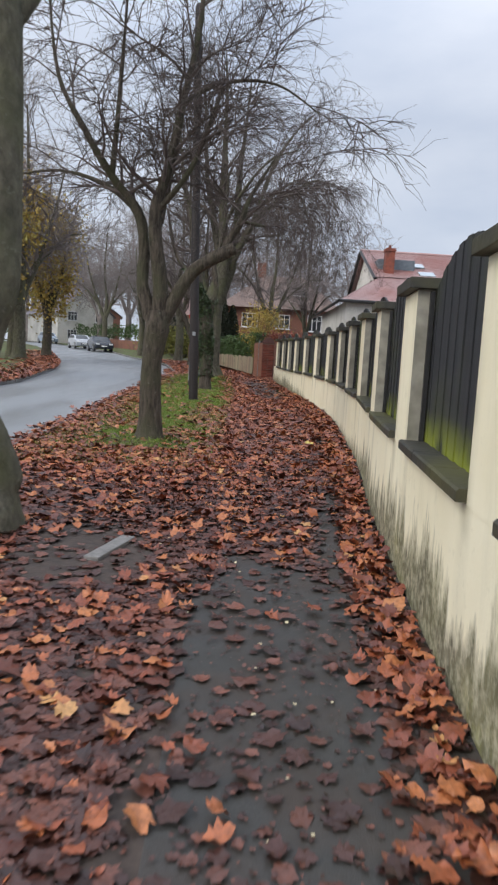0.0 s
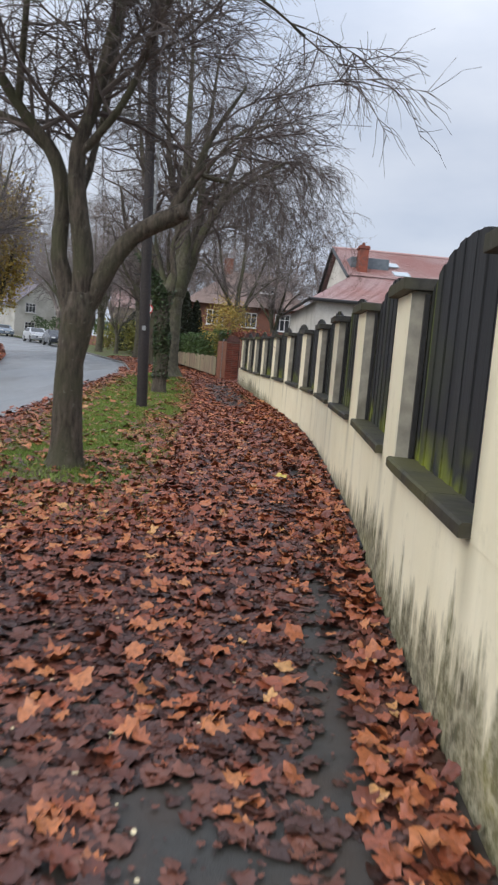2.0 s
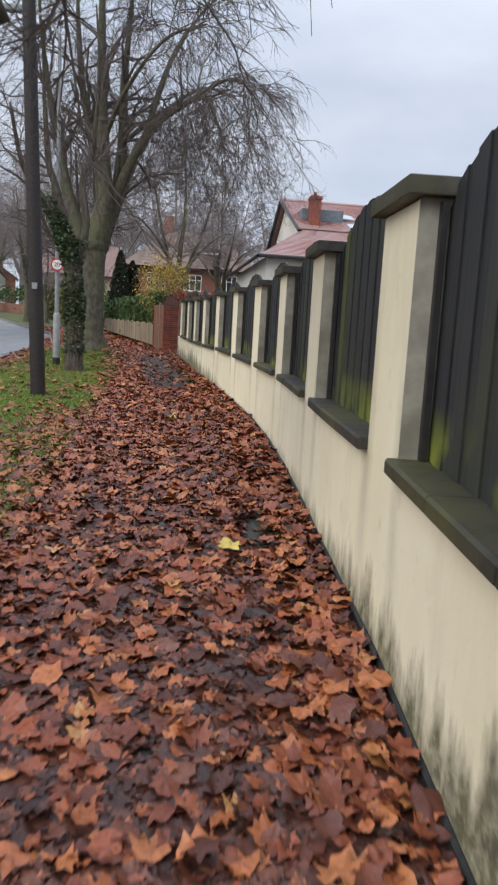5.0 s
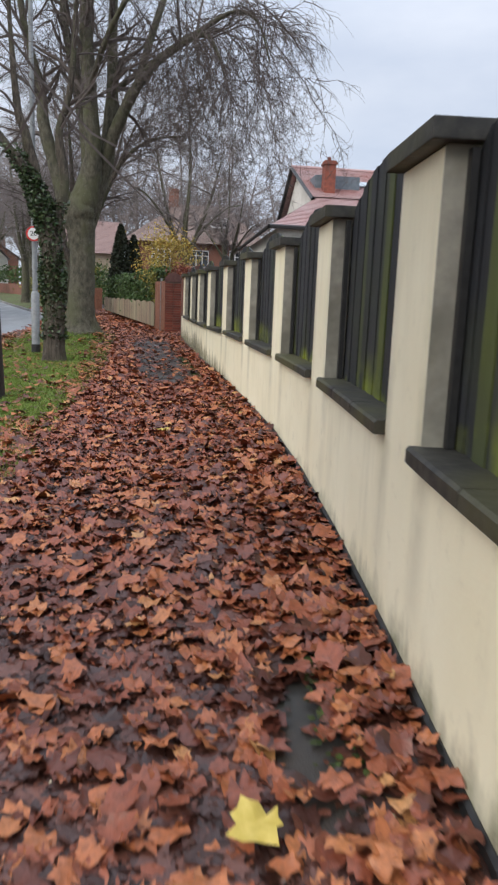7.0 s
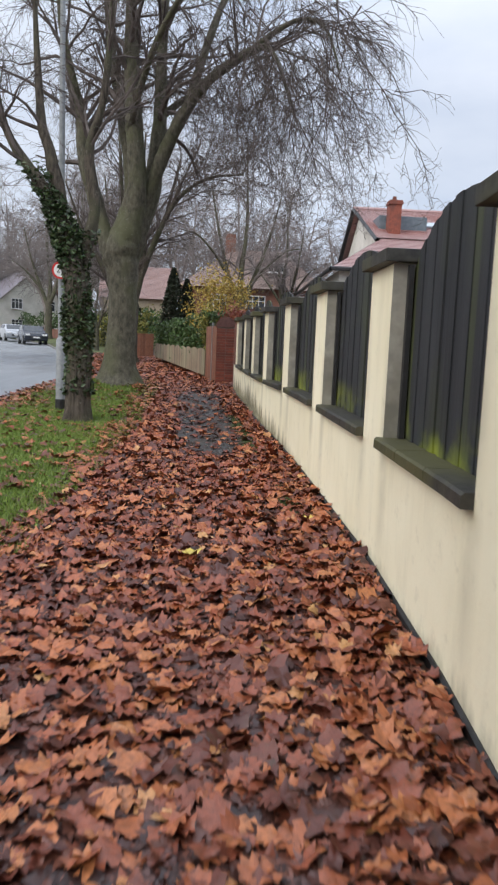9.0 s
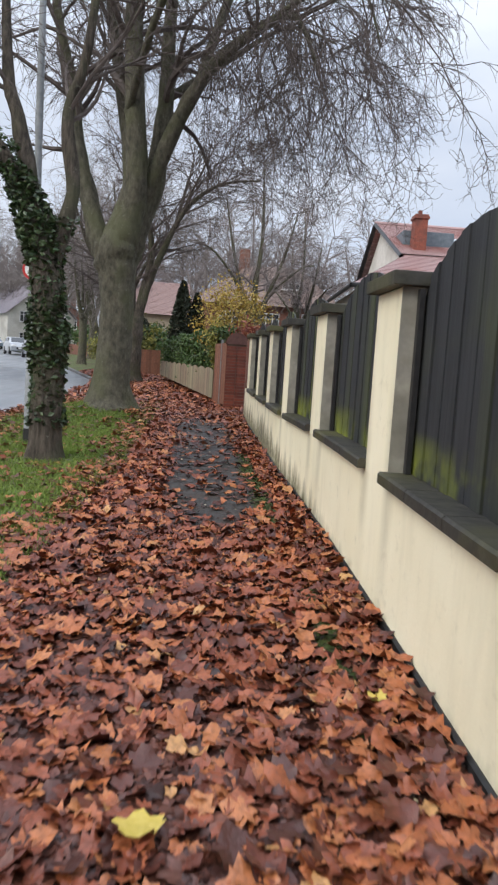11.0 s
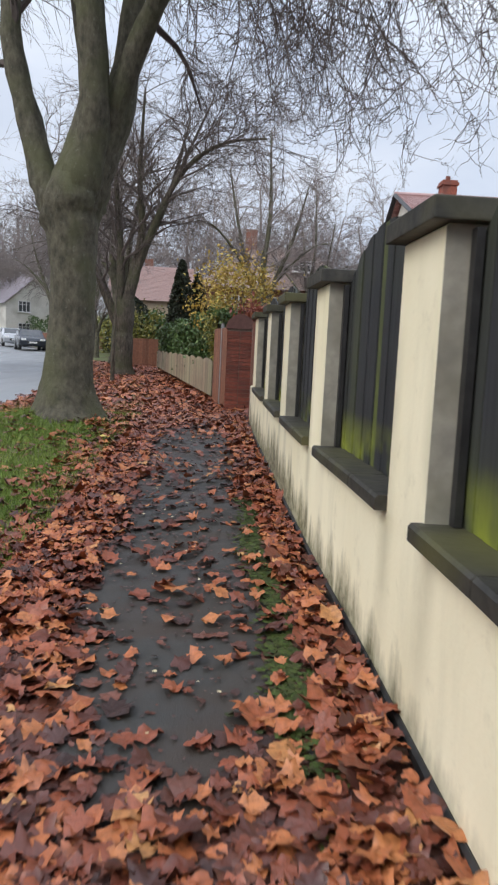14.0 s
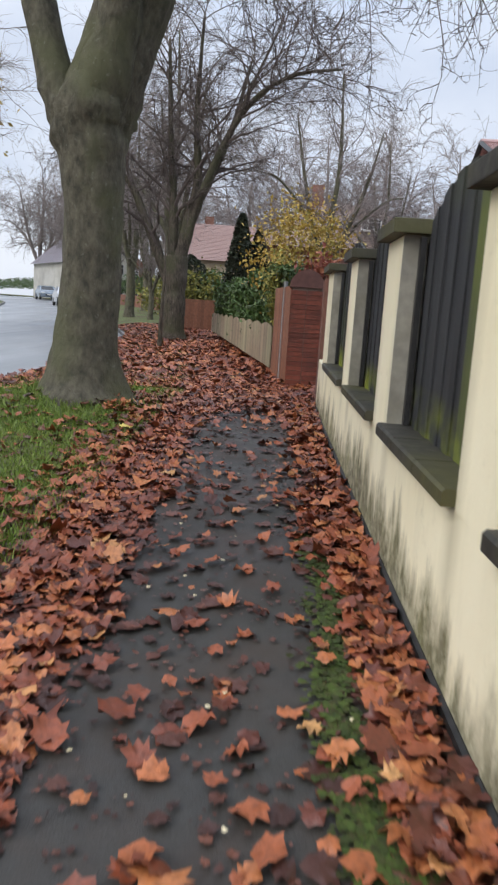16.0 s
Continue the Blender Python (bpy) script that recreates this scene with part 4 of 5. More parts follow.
def disc(name, r, y0, y1, material, label=""):
    bm = bmesh.new()
    bmesh.ops.create_cone(bm, cap_ends=True, segments=32, radius1=r, radius2=r, depth=abs(y1 - y0), matrix=Matrix.Translation((0, (y0 + y1) / 2, 0)) @ Matrix.Rotation(radians(90), 4, "X"))
    return part(name, bm, material, sign, label)


disc("plate", 0.15, 0.0, -0.006, M_SIGNRED, "red ring")
disc("face", 0.115, -0.006, -0.012, M_SIGNWHITE, "white face")
part("clamp", box_bm(-0.06, 0.0, -0.03, 0.06, 0.07, 0.03), M_STEEL, sign)
txt = bpy.data.curves.new("digits", "FONT")
txt.body, txt.size, txt.align_x, txt.align_y, txt.extrude = "20", 0.14, "CENTER", "CENTER", 0.001
digits = new("digits", txt)
digits.data.materials.append(M_BLACK)
digits.parent = sign
digits.matrix_basis = pose(0, -0.015, 0, 90, 0, 0)

# ---- sapling stake ----
stake = empty("sapling", -2.3, 40.2, ground_z(-2.3, 40.2) - 0.02, "slender sapling stem standing in leafy turf", "sapling")
v, f = [], []
tube(v, f, [Vector((0, 0, 0)), Vector((0.01, 0, 0.9)), Vector((0.05, 0, 1.9)), Vector((0.04, 0.02, 3.0))], [0.07, 0.05, 0.03, 0.01], 8)
part("stem", (v, f), M_BARK, stake, smooth=True)

# ---- brick gate piers ----
BRICK = box_mesh("brick", M_BRICK, -0.107, -0.05, -0.0325, 0.107, 0.05, 0.0325, bevel=0.0)


def brick_pier(x, y, w, d, h, label):
    z = ground_z(x, y)
    pr = empty("gate_pier", x, y, z - 0.02, label, "gate pier", "brick piers at the gate")
    part("core", box_bm(-w / 2 + 0.01, -d / 2 + 0.01, 0, w / 2 - 0.01, d / 2 - 0.01, h), M_MORTAR, pr)
    rows = int(h / 0.075)
    for r in range(rows):
        zz = 0.04 + r * 0.075
        for side in (0, 2):
            n = max(1, round(w / 0.225))
            for k in range(n):
                xx = -w / 2 + (k + 0.5) * w / n
                b = shared("brick", BRICK, pr, pose(xx, -d / 2 + 0.045 if side == 0 else d / 2 - 0.045, zz) @ Matrix.Diagonal(((w / n - 0.012) / 0.214, 1, 1, 1)))
        for side in (1, 3):
            n = max(1, round(d / 0.225))
            for k in range(n):
                yy = -d / 2 + (k + 0.5) * d / n
                shared("brick", BRICK, pr, pose(w / 2 - 0.046 if side == 1 else -w / 2 + 0.046, yy, zz + 0.002, 0, 0, 90) @ Matrix.Diagonal(((d / n - 0.012) / 0.214, 1, 1, 1)))
    bm = bmesh.new()
    bmesh.ops.create_cone(bm, cap_ends=True, segments=28, radius1=w / 2 + 0.03, radius2=w / 2 + 0.03, depth=d + 0.06, matrix=Matrix.Translation((0, 0, h)) @ Matrix.Rotation(radians(90), 4, "X"))
    cut = bmesh.ops.bisect_plane(bm, geom=bm.verts[:] + bm.edges[:] + bm.faces[:], plane_co=(0, 0, h), plane_no=(0, 0, -1), clear_outer=True)
    bmesh.ops.holes_fill(bm, edges=[e for e in bm.edges if e.is_boundary])
    part("coping", bm, speckled("dark_coping", (0.09, 0.04, 0.035), (0.16, 0.075, 0.06), 14, 0.7, 0.3, 0.005), pr, "rounded dark brick coping")
    return pr


brick_pier(1.37, 33.3, 0.5, 0.5, 1.62, "dark red brick gate pier with a rounded coping")
brick_pier(2.05, 31.75, 0.62, 0.5, 1.72, "red brick gate pier at the end of the cream wall")
part("brick_end", box_bm(1.57, 30.905, 0.6, 1.86, 31.5, 2.55), M_HOUSEBRICK, wall, "bare red brick end of the wall")
part("band", box_bm(1.12, 33.035, 1.72, 1.62, 33.05, 1.745), M_MORTAR, bpy.data.objects["gate_pier"])

gate = empty("garden_gate", 1.0, 33.6, base(34.5), "closed brown boarded garden gate beside the brick pier", "gate")
me = box_mesh("board", M_GATE, -0.02, -0.07, 0.03, 0.02, 0.07, 1.62, bevel=0.006)
for k in range(13):
    s = k / 12
    shared("board", me, gate, pose(0.12 - 0.3 * s, 0.02 + 1.82 * s, 0.02 + 0.03 * s, 0, 0, 9))
v, f = [], []
tube(v, f, [Vector((0.0, 0.75, 0)), Vector((0.0, 0.75, 1.75))], [0.035, 0.035], 8)
part("post", (v, f), M_STEEL, gate, "thin pale gate post")

# ---- low larch fence with hedge ----
low = empty("low_fence", 0.0, 0.0, 0.0, "low weathered board fence with a scalloped top below a hedge", "fence")
me = box_mesh("board", M_FENCE, -0.012, -0.07, 0.0, 0.012, 0.07, 0.9, bevel=0.004)
for k in range(82):
    y = 35.65 + 0.142 * k
    x = float(np.interp(y, [35.6, 47.3], [0.76, -1.8]))
    zb = float(np.interp(y, [35.6, 47.3], [base(35.6) + 0.12, base(47.3) + 0.24]))
    hh = 0.88 + 0.07 * abs(math.sin(k * math.pi / 8)) - 0.25 * k / 82
    shared("board", me, low, pose(x, y, zb, 0, 0, 12.4) @ Matrix.Diagonal((1, 1, hh, 1)))


def shrub(name, centre, radii, n, size, material, label, category, seed, clumps=40, stems=True, spread=0.3):
    x, y, z = centre
    g = ground_z(x, y)
    root = empty(name, x, y, g, label, category)
    sp = clumpy(n, (0, 0, z - g), radii, seed, clumps, spread)
    leaves("foliage", sp, size, material, root)
    v, f = [], []
    rr = random.Random(seed)
    for k in range(14 if stems else 4):
        top = Vector((rr.uniform(-0.8, 0.8) * radii[0], rr.uniform(-0.8, 0.8) * radii[1], z - g + rr.uniform(-0.2, 0.8) * radii[2]))
        tube(v, f, [Vector((rr.uniform(-0.15, 0.15), rr.uniform(-0.15, 0.15), 0)), top * 0.5 + Vector((0, 0, 0.1)), top], [0.035, 0.02, 0.006], 5)
    part("branchwork", (v, f), M_TWIG, root)
    return root


hedge = empty("hedge", 0.0, 0.0, base(41), "clipped dark green hedge above the low fence", "hedge")
rng = np.random.default_rng(9)
n = 16000
yy = rng.uniform(35.9, 47.5, n)
side = rng.uniform(0, 1, n)
xf = np.interp(yy, [35.6, 47.3], [0.86, -1.7])
topz = 2.95 + 0.12 * np.sin(yy * 2.1) + 0.06 * np.sin(yy * 5.3)
dx = np.where(side < 0.6, rng.normal(0.12, 0.06, n) + 0.09 * np.sin(yy * 4.4), rng.uniform(0, 1.0, n))
zz = np.where(side < 0.6, rng.uniform(1.5, 2.95, n), topz + rng.normal(0, 0.05, n))
leaves("foliage", np.stack([xf + dx, yy, np.minimum(zz, topz + 0.1) - base(41)], 1), 0.06, M_HEDGE, hedge)
v, f = [], []
for k in range(24):
    y = 36 + 0.48 * k
    x = float(np.interp(y, [35.6, 47.3], [1.2, -1.3]))
    tube(v, f, [Vector((x, y, base(y) - base(41))), Vector((x + 0.1, y, 1.0)), Vector((x, y + 0.1, 1.7))], [0.03, 0.02, 0.01], 5)
part("branchwork", (v, f), M_TWIG, hedge)
part("core", box_bm(-0.25, -5.6, 0.2, 0.25, 5.6, 1.62, bevel=0.1), M_CONIFER, hedge, "dark inside of the hedge").matrix_basis = pose(0.05, 41.7, 0, 0, 0, 12.4)

shrub("golden_bush", (1.25, 37.6, 3.5), (1.15, 1.0, 1.1), 4200, 0.045, M_GOLD, "golden yellow autumn shrub behind the gate", "shrub", 2, 60, spread=0.28)
shrub("green_bush", (0.85, 36.2, 2.55), (0.3, 0.4, 0.7), 900, 0.05, M_OLIVE, "yellow-green shrub over the end of the fence", "shrub", 22, 26)
shrub("russet_shrub", (1.72, 33.9, 2.75), (0.45, 0.4, 0.42), 900, 0.05, M_RUST, "small russet shrub spilling over the brick pier", "shrub", 3, 22)
for k, (x, y, rx, rz) in enumerate(((-4.6, 63, 1.9, 1.4), (-1.6, 60, 1.8, 1.5), (-7.4, 70, 2.0, 1.4), (1.4, 57, 1.6, 1.3))):
    shrub("garden_shrub", (x, y, base(y) + rz * 0.95), (rx, 1.2, rz), 2600, 0.11, (M_OLIVE, M_HEDGE)[k % 2], "loose olive green garden shrub beyond the drive", "shrub", 140 + k, 50)
shrub("russet_hedge", (3.6, 40, 2.9), (2.2, 0.8, 0.5), 3600, 0.07, M_RUST, "russet autumn hedge behind the garden wall", "hedge", 13, 60)
for k, (x, y, h, r) in enumerate(((-1.15, 50, 4.4, 0.55), (-0.5, 50.5, 3.9, 0.5), (-5.5, 66, 3.6, 1.6))):
    g = ground_z(x, y)
    con = empty("cypress", x, y, g, "dark green columnar cypress in the garden", "conifer", "dark cypresses")
    rng = np.random.default_rng(50 + k)
    t = rng.uniform(0, 1, 5200) ** 0.85
    a = rng.uniform(0, 2 * math.pi, 5200)
    rad = r * (1 - t ** 2.4) ** 0.8 * rng.uniform(0.72, 1.08, 5200) * (1 + 0.13 * np.sin(a * 5 + t * 9)) + 0.03
    leaves("foliage", np.stack([rad * np.cos(a), rad * np.sin(a), 0.2 + t * h], 1), 0.085, M_CONIFER, con)
    v, f = [], []
    tube(v, f, [Vector((0, 0, 0)), Vector((0, 0, h * 0.9))], [r * 0.35, 0.03], 8)
    part("trunk", (v, f), M_BARK, con)

# golden willow-like trees round the bend
for k, (x, y, zc, rx, rz, n) in enumerate(((-12.4, 47.5, 7.8, 2.2, 3.8, 7500), (-13.2, 39.5, 8.2, 2.6, 3.6, 6500))):
    g = ground_z(x, y)
    gt, _ = tree("golden_tree", x, y, FAR_TRUNK, FAR_LIMBS[:3], "tall tree with thinning yellow leaves beside the road", 60 + k, M_BARK, M_HAZED_TWIG, n1=6, n2=5, n3=3, len1=2.2, thin=0.012, group="yellow trees round the bend")
    leaves("foliage", clumpy(n, (0, 0, zc - g), (rx, rx, rz), 70 + k, 70, 0.24), 0.11, M_GOLD, gt)


# ---- houses ----
def courses(name, corners, parent, material, step=0.22):
    """A roof slope laid in overlapping courses between two eave and two ridge corners."""
    a, b, c, d = [Vector(q) for q in corners]
    n = max(3, int((d - a).length / step))
    nrm = (b - a).cross(d - a).normalized()
    if nrm.z < 0:
        nrm = -nrm
    v, f = [], []
    for i in range(n):
        for t, o in ((i / n, 0.04), ((i + 1) / n, 0.015)):
            v += [a.lerp(d, t) + nrm * o, b.lerp(c, t) + nrm * o]
    for k in range(2 * n - 1):
        f.append((2 * k, 2 * k + 1, 2 * k + 3, 2 * k + 2))
    return part(name, (v, f), material, parent)


def window(parent, x, y, z, w, h, cols=2, face="y", name="window", deep=0.08):
    """A framed window standing in a facade that looks towards -y, or -x."""
    wd = new(name)
    wd.parent = parent
    wd.matrix_basis = pose(x, y, z, 0, 0, 0 if face == "y" else -90)
    bm = bmesh.new()
    box(bm, -w / 2, -0.05, 0, w / 2, deep, 0.07)
    box(bm, -w / 2, -0.05, h - 0.07, w / 2, deep, h)
    for k in range(cols + 1):
        xx = -w / 2 + 0.035 + (w - 0.07) * k / cols
        box(bm, xx - 0.035, -0.045, 0.07, xx + 0.035, deep, h - 0.07)
    box(bm, -w / 2 + 0.07, -0.04, h * 0.66, w / 2 - 0.07, deep, h * 0.66 + 0.05)
    part("frame", bm, M_FRAME, wd)
    part("sill", box_bm(-w / 2 - 0.08, -0.13, -0.07, w / 2 + 0.08, deep, -0.002), M_FRAME, wd)
    part("pane", box_bm(-w / 2 + 0.05, -0.01, 0.05, w / 2 - 0.05, 0.0, h - 0.05), M_GLASS, wd)
    return wd


# white house with red tiled roofs behind the garden wall
h1 = empty("house", 0, 0, 0, "white rendered house with red tiled roofs and a brick chimney", "house")
part("wall", box_bm(6.75, 47.0, 0.6, 17, 60, 5.95), M_WHITE, h1)
part("upper_wall", box_bm(9.5, 51.2, 5.9, 24, 60.8, 7.9), M_WHITE, h1)
v = [(9.45, 50.8, 7.85), (9.45, 61.2, 7.85), (9.45, 57, 10.5), (9.7, 50.8, 7.85), (9.7, 61.2, 7.85), (9.7, 57, 10.5)]
part("gable", (v, [(0, 1, 2), (3, 5, 4), (0, 2, 5, 3), (1, 4, 5, 2), (0, 3, 4, 1)]), M_WHITE, h1)
courses("roof", [(9.1, 50.2, 8.0), (25, 50.2, 8.0), (25, 57, 10.75), (9.1, 57, 10.75)], h1, M_TILE)
courses("roof", [(25, 61.7, 7.9), (9.1, 61.7, 7.9), (9.1, 57, 10.75), (25, 57, 10.75)], h1, M_TILE)
courses("roof", [(6.3, 46.5, 5.95), (17.5, 46.5, 5.95), (17.5, 50.6, 8.15), (9.6, 50.6, 8.15)], h1, M_TILE)
courses("roof", [(6.3, 60.5, 5.95), (6.3, 46.5, 5.95), (9.6, 50.6, 8.15), (9.6, 57.5, 8.15)], h1, M_TILE)
for a, b in (((9.05, 49.9, 7.85), (9.05, 57, 10.72)), ((9.05, 57, 10.72), (9.05, 61.9, 7.75))):
    v, f = [], []
    tube(v, f, [Vector(a), Vector(b)], [0.13, 0.13], 4)
    part("bargeboard", (v, f), M_BLACK, h1, "dark bargeboard")
for p, q in (((6.25, 46.45, 5.93), (17.5, 46.45, 5.93)), ((6.25, 46.45, 5.93), (6.25, 60.5, 5.93))):
    v, f = [], []
    tube(v, f, [Vector(p), Vector(q)], [0.1, 0.1], 6)
    part("gutter", (v, f), M_BLACK, h1, "dark gutter")
v, f = [], []
tube(v, f, [Vector((9.0, 57, 10.8)), Vector((25, 57, 10.8))], [0.12, 0.12], 8)
part("ridge_tiles", (v, f), M_TILE, h1)
bm = bmesh.new()
box(bm, 9.92, 51.2, 7.6, 10.54, 51.95, 9.95)
box(bm, 9.86, 51.14, 9.95, 10.6, 52.01, 10.06)
box(bm, 9.9, 51.18, 10.06, 10.56, 51.97, 10.16)
ch = part("chimney", bm, M_BRICK, h1, "red brick chimney stack")
for dx in (0.37,):
    v, f = [], []
    tube(v, f, [Vector((9.85 + dx, 51.6, 10.08)), Vector((9.85 + dx, 51.6, 10.4))], [0.12, 0.1], 10)
    part("chimney_pot", (v, f), M_BRICK, ch)
part("dormer", box_bm(9.6, 52.2, 8.6, 12.2, 54.6, 9.55, bevel=0.03), M_LEAD, h1, "flat grey leaded dormer")
for x0, z0, y0 in ((12.5, 9.3, 53.2), (12.9, 8.5, 51.4)):
    sk = part("skylight", box_bm(-0.55, -0.5, 0, 0.55, 0.5, 0.08, bevel=0.02), M_SKYLIGHT, h1, "pale skylight")
    sk.matrix_basis = pose(x0, y0, z0, 22, 0, 0)
window(h1, 8.2, 46.98, 3.3, 1.5, 1.2, 3)
window(h1, 11.5, 46.98, 3.3, 1.8, 1.3, 3)

# brick house in the middle distance
h2 = empty("house", 0, 0, 0, "brick house with a brown hipped roof and white windows", "house")
part("wall", box_bm(-1.5, 73, 1.5, 9.6, 83, 7.3), M_HOUSEBRICK, h2)
for cs in ([(-2.2, 72.4, 7.2), (10.2, 72.4, 7.2), (6.6, 78, 11.0), (2.4, 78, 11.0)], [(10.2, 72.4, 7.2), (10.2, 83.6, 7.2), (6.6, 78, 11.0), (6.6, 78, 11.0)],
           [(10.2, 83.6, 7.2), (-2.2, 83.6, 7.2), (2.4, 78, 11.0), (6.6, 78, 11.0)], [(-2.2, 83.6, 7.2), (-2.2, 72.4, 7.2), (2.4, 78, 11.0), (2.4, 78, 11.0)]):
    courses("roof", cs, h2, M_BROWNTILE)
window(h2, 7.7, 72.97, 5.2, 1.9, 1.6, 4)
window(h2, 4.2, 72.97, 5.3, 1.6, 1.4, 3)
window(h2, 1.0, 72.97, 5.3, 1.6, 1.4, 3)
window(h2, 7.7, 72.97, 2.6, 1.9, 1.6, 4)
dm = part("dormer", box_bm(5.0, 74.0, 8.6, 6.7, 77, 9.7), M_BROWNTILE, h2, "small roof dormer")
window(h2, 5.85, 73.97, 8.75, 1.4, 0.8, 3)
part("chimney", box_bm(1.6, 77.6, 10.0, 2.5, 78.6, 12.3, bevel=0.02), M_HOUSEBRICK, h2)


def plain_house(x, y, w, d, eave, ridge, wallm, roofm, label, turn=0.0):
    z = base(y)
    h = empty("house", x, y, z - 0.3, label, "house", rz=turn)
    part("wall", box_bm(-w / 2, 0, 0, w / 2, d, eave), wallm, h)
    g = (eave - 0.02, ridge - 0.12)
    v = [(-w / 2, 0.02, g[0]), (w / 2, 0.02, g[0]), (0, 0.02, g[1]), (-w / 2, d - 0.02, g[0]), (w / 2, d - 0.02, g[0]), (0, d - 0.02, g[1])]
    part("gable", (v, [(0, 1, 2), (3, 5, 4), (0, 2, 5, 3), (1, 4, 5, 2)]), wallm, h)
    courses("roof", [(-w / 2 - 0.4, d + 0.3, eave - 0.2), (-w / 2 - 0.4, -0.3, eave - 0.2), (0, -0.3, ridge), (0, d + 0.3, ridge)], h, roofm)
    courses("roof", [(w / 2 + 0.4, -0.3, eave - 0.2), (w / 2 + 0.4, d + 0.3, eave - 0.2), (0, d + 0.3, ridge), (0, -0.3, ridge)], h, roofm)
    for fl in (1.0, 3.6):
        for s in (-0.25, 0.25):
            window(h, s * w, -0.03, fl, 1.5, 1.3, 3)
    part("chimney", box_bm(w * 0.2, d * 0.5, ridge - 1.6, w * 0.2 + 0.8, d * 0.5 + 0.8, ridge + 0.9), M_HOUSEBRICK, h)
    return h


M_DULLTILE = speckled("dull_red_tiles", (0.2, 0.125, 0.11), (0.3, 0.19, 0.165), 7, 0.5, 0.3, 0.01)
M_SLATEROOF = speckled("slate_roof", (0.2, 0.18, 0.2), (0.29, 0.26, 0.29), 6, 0.5, 0.3, 0.01)
plain_house(-22.5, 108, 9, 10, 4.6, 8.6, M_WHITE, M_SLATEROOF, "white gabled house with a grey slate roof round the bend", 40)
plain_house(-25, 126, 9, 9, 5.4, 8.6, M_HOUSEBRICK, M_SLATEROOF, "red brick house with a slate roof round the bend", 10)
plain_house(-53, 112, 10, 9, 5.4, 8.6, M_WHITE, M_BROWNTILE, "white house with a brown roof across the road", 20)
plain_house(-3.4, 88, 9, 7, 4.6, 7.9, M_CREAM, M_DULLTILE, "pale house with a pinkish tiled roof beyond the hedge", 96)
plain_house(-30, 62, 9, 9, 5.2, 8.6, M_HOUSEBRICK, M_SLATEROOF, "brick house behind trees across the road", 70)
plain_house(-29, 36, 9, 9, 5.2, 8.6, M_HOUSEBRICK, M_BROWNTILE, "brick house behind trees across the road", 80)

# garden boundaries along the street
fence = empty("panel_fence", -2.9, 51.8, base(52), "red-brown close-boarded fence by the drive", "fence")
me = box_mesh("board", M_GATE, -0.07, -0.012, 0.0, 0.07, 0.012, 1.25, bevel=0.004)
for k in range(9):
    shared("board", me, fence, pose(-0.55 + 0.142 * k, 0.0, 0.0))


def boundary(name, line, y0, y1, n, h, material, label, thick=0.25):
    v, f = [], []
    for i in range(n + 1):
        y = y0 + (y1 - y0) * i / n
        x, z = line(y), base(y)
        v += [(x, y, z - 0.3), (x, y, z + h), (x + thick, y, z + h), (x + thick, y, z - 0.3)]
    for i in range(n):
        for k in range(3):
            f.append((4 * i + k, 4 * i + 4 + k, 4 * i + 5 + k, 4 * i + 1 + k))
    return tagged(part(name, (v, f), material), label, "boundary wall", kind="structure")


boundary("wall_north", lambda y: kerb_x(y) + 6.0, 78, 130, 22, 1.0, M_HOUSEBRICK, "low brick garden wall along the bend")
boundary("wall_west", lambda y: far_kerb_x(y) - 8.2, -10, 130, 60, 1.3, M_HOUSEBRICK, "brick garden wall across the road")


def long_hedge(label, line, y0, y1, h, n, seed):
    hd = empty("hedge", line(y0), y0, base(y0), label, "hedge", "hedges along the far gardens")
    rng = np.random.default_rng(seed)
    y = rng.uniform(y0, y1, n)
    x = np.array([line(q) for q in y]) + rng.normal(0, 0.35, n)
    z = np.array([base(q) for q in y]) + rng.uniform(0.3, 1, n) ** 0.6 * h * (1 + 0.15 * np.sin(y * 0.9))
    leaves("foliage", np.stack([x - line(y0), y - y0, z - base(y0)], 1), 0.14, M_HEDGE, hd)


long_hedge("dark hedge over the wall across the road", lambda y: far_kerb_x(y) - 8.6, 5, 110, 2.4, 9000, 5)
long_hedge("dark hedge over the brick wall on the bend", lambda y: kerb_x(y) + 6.6, 62, 190, 2.6, 10000, 6)


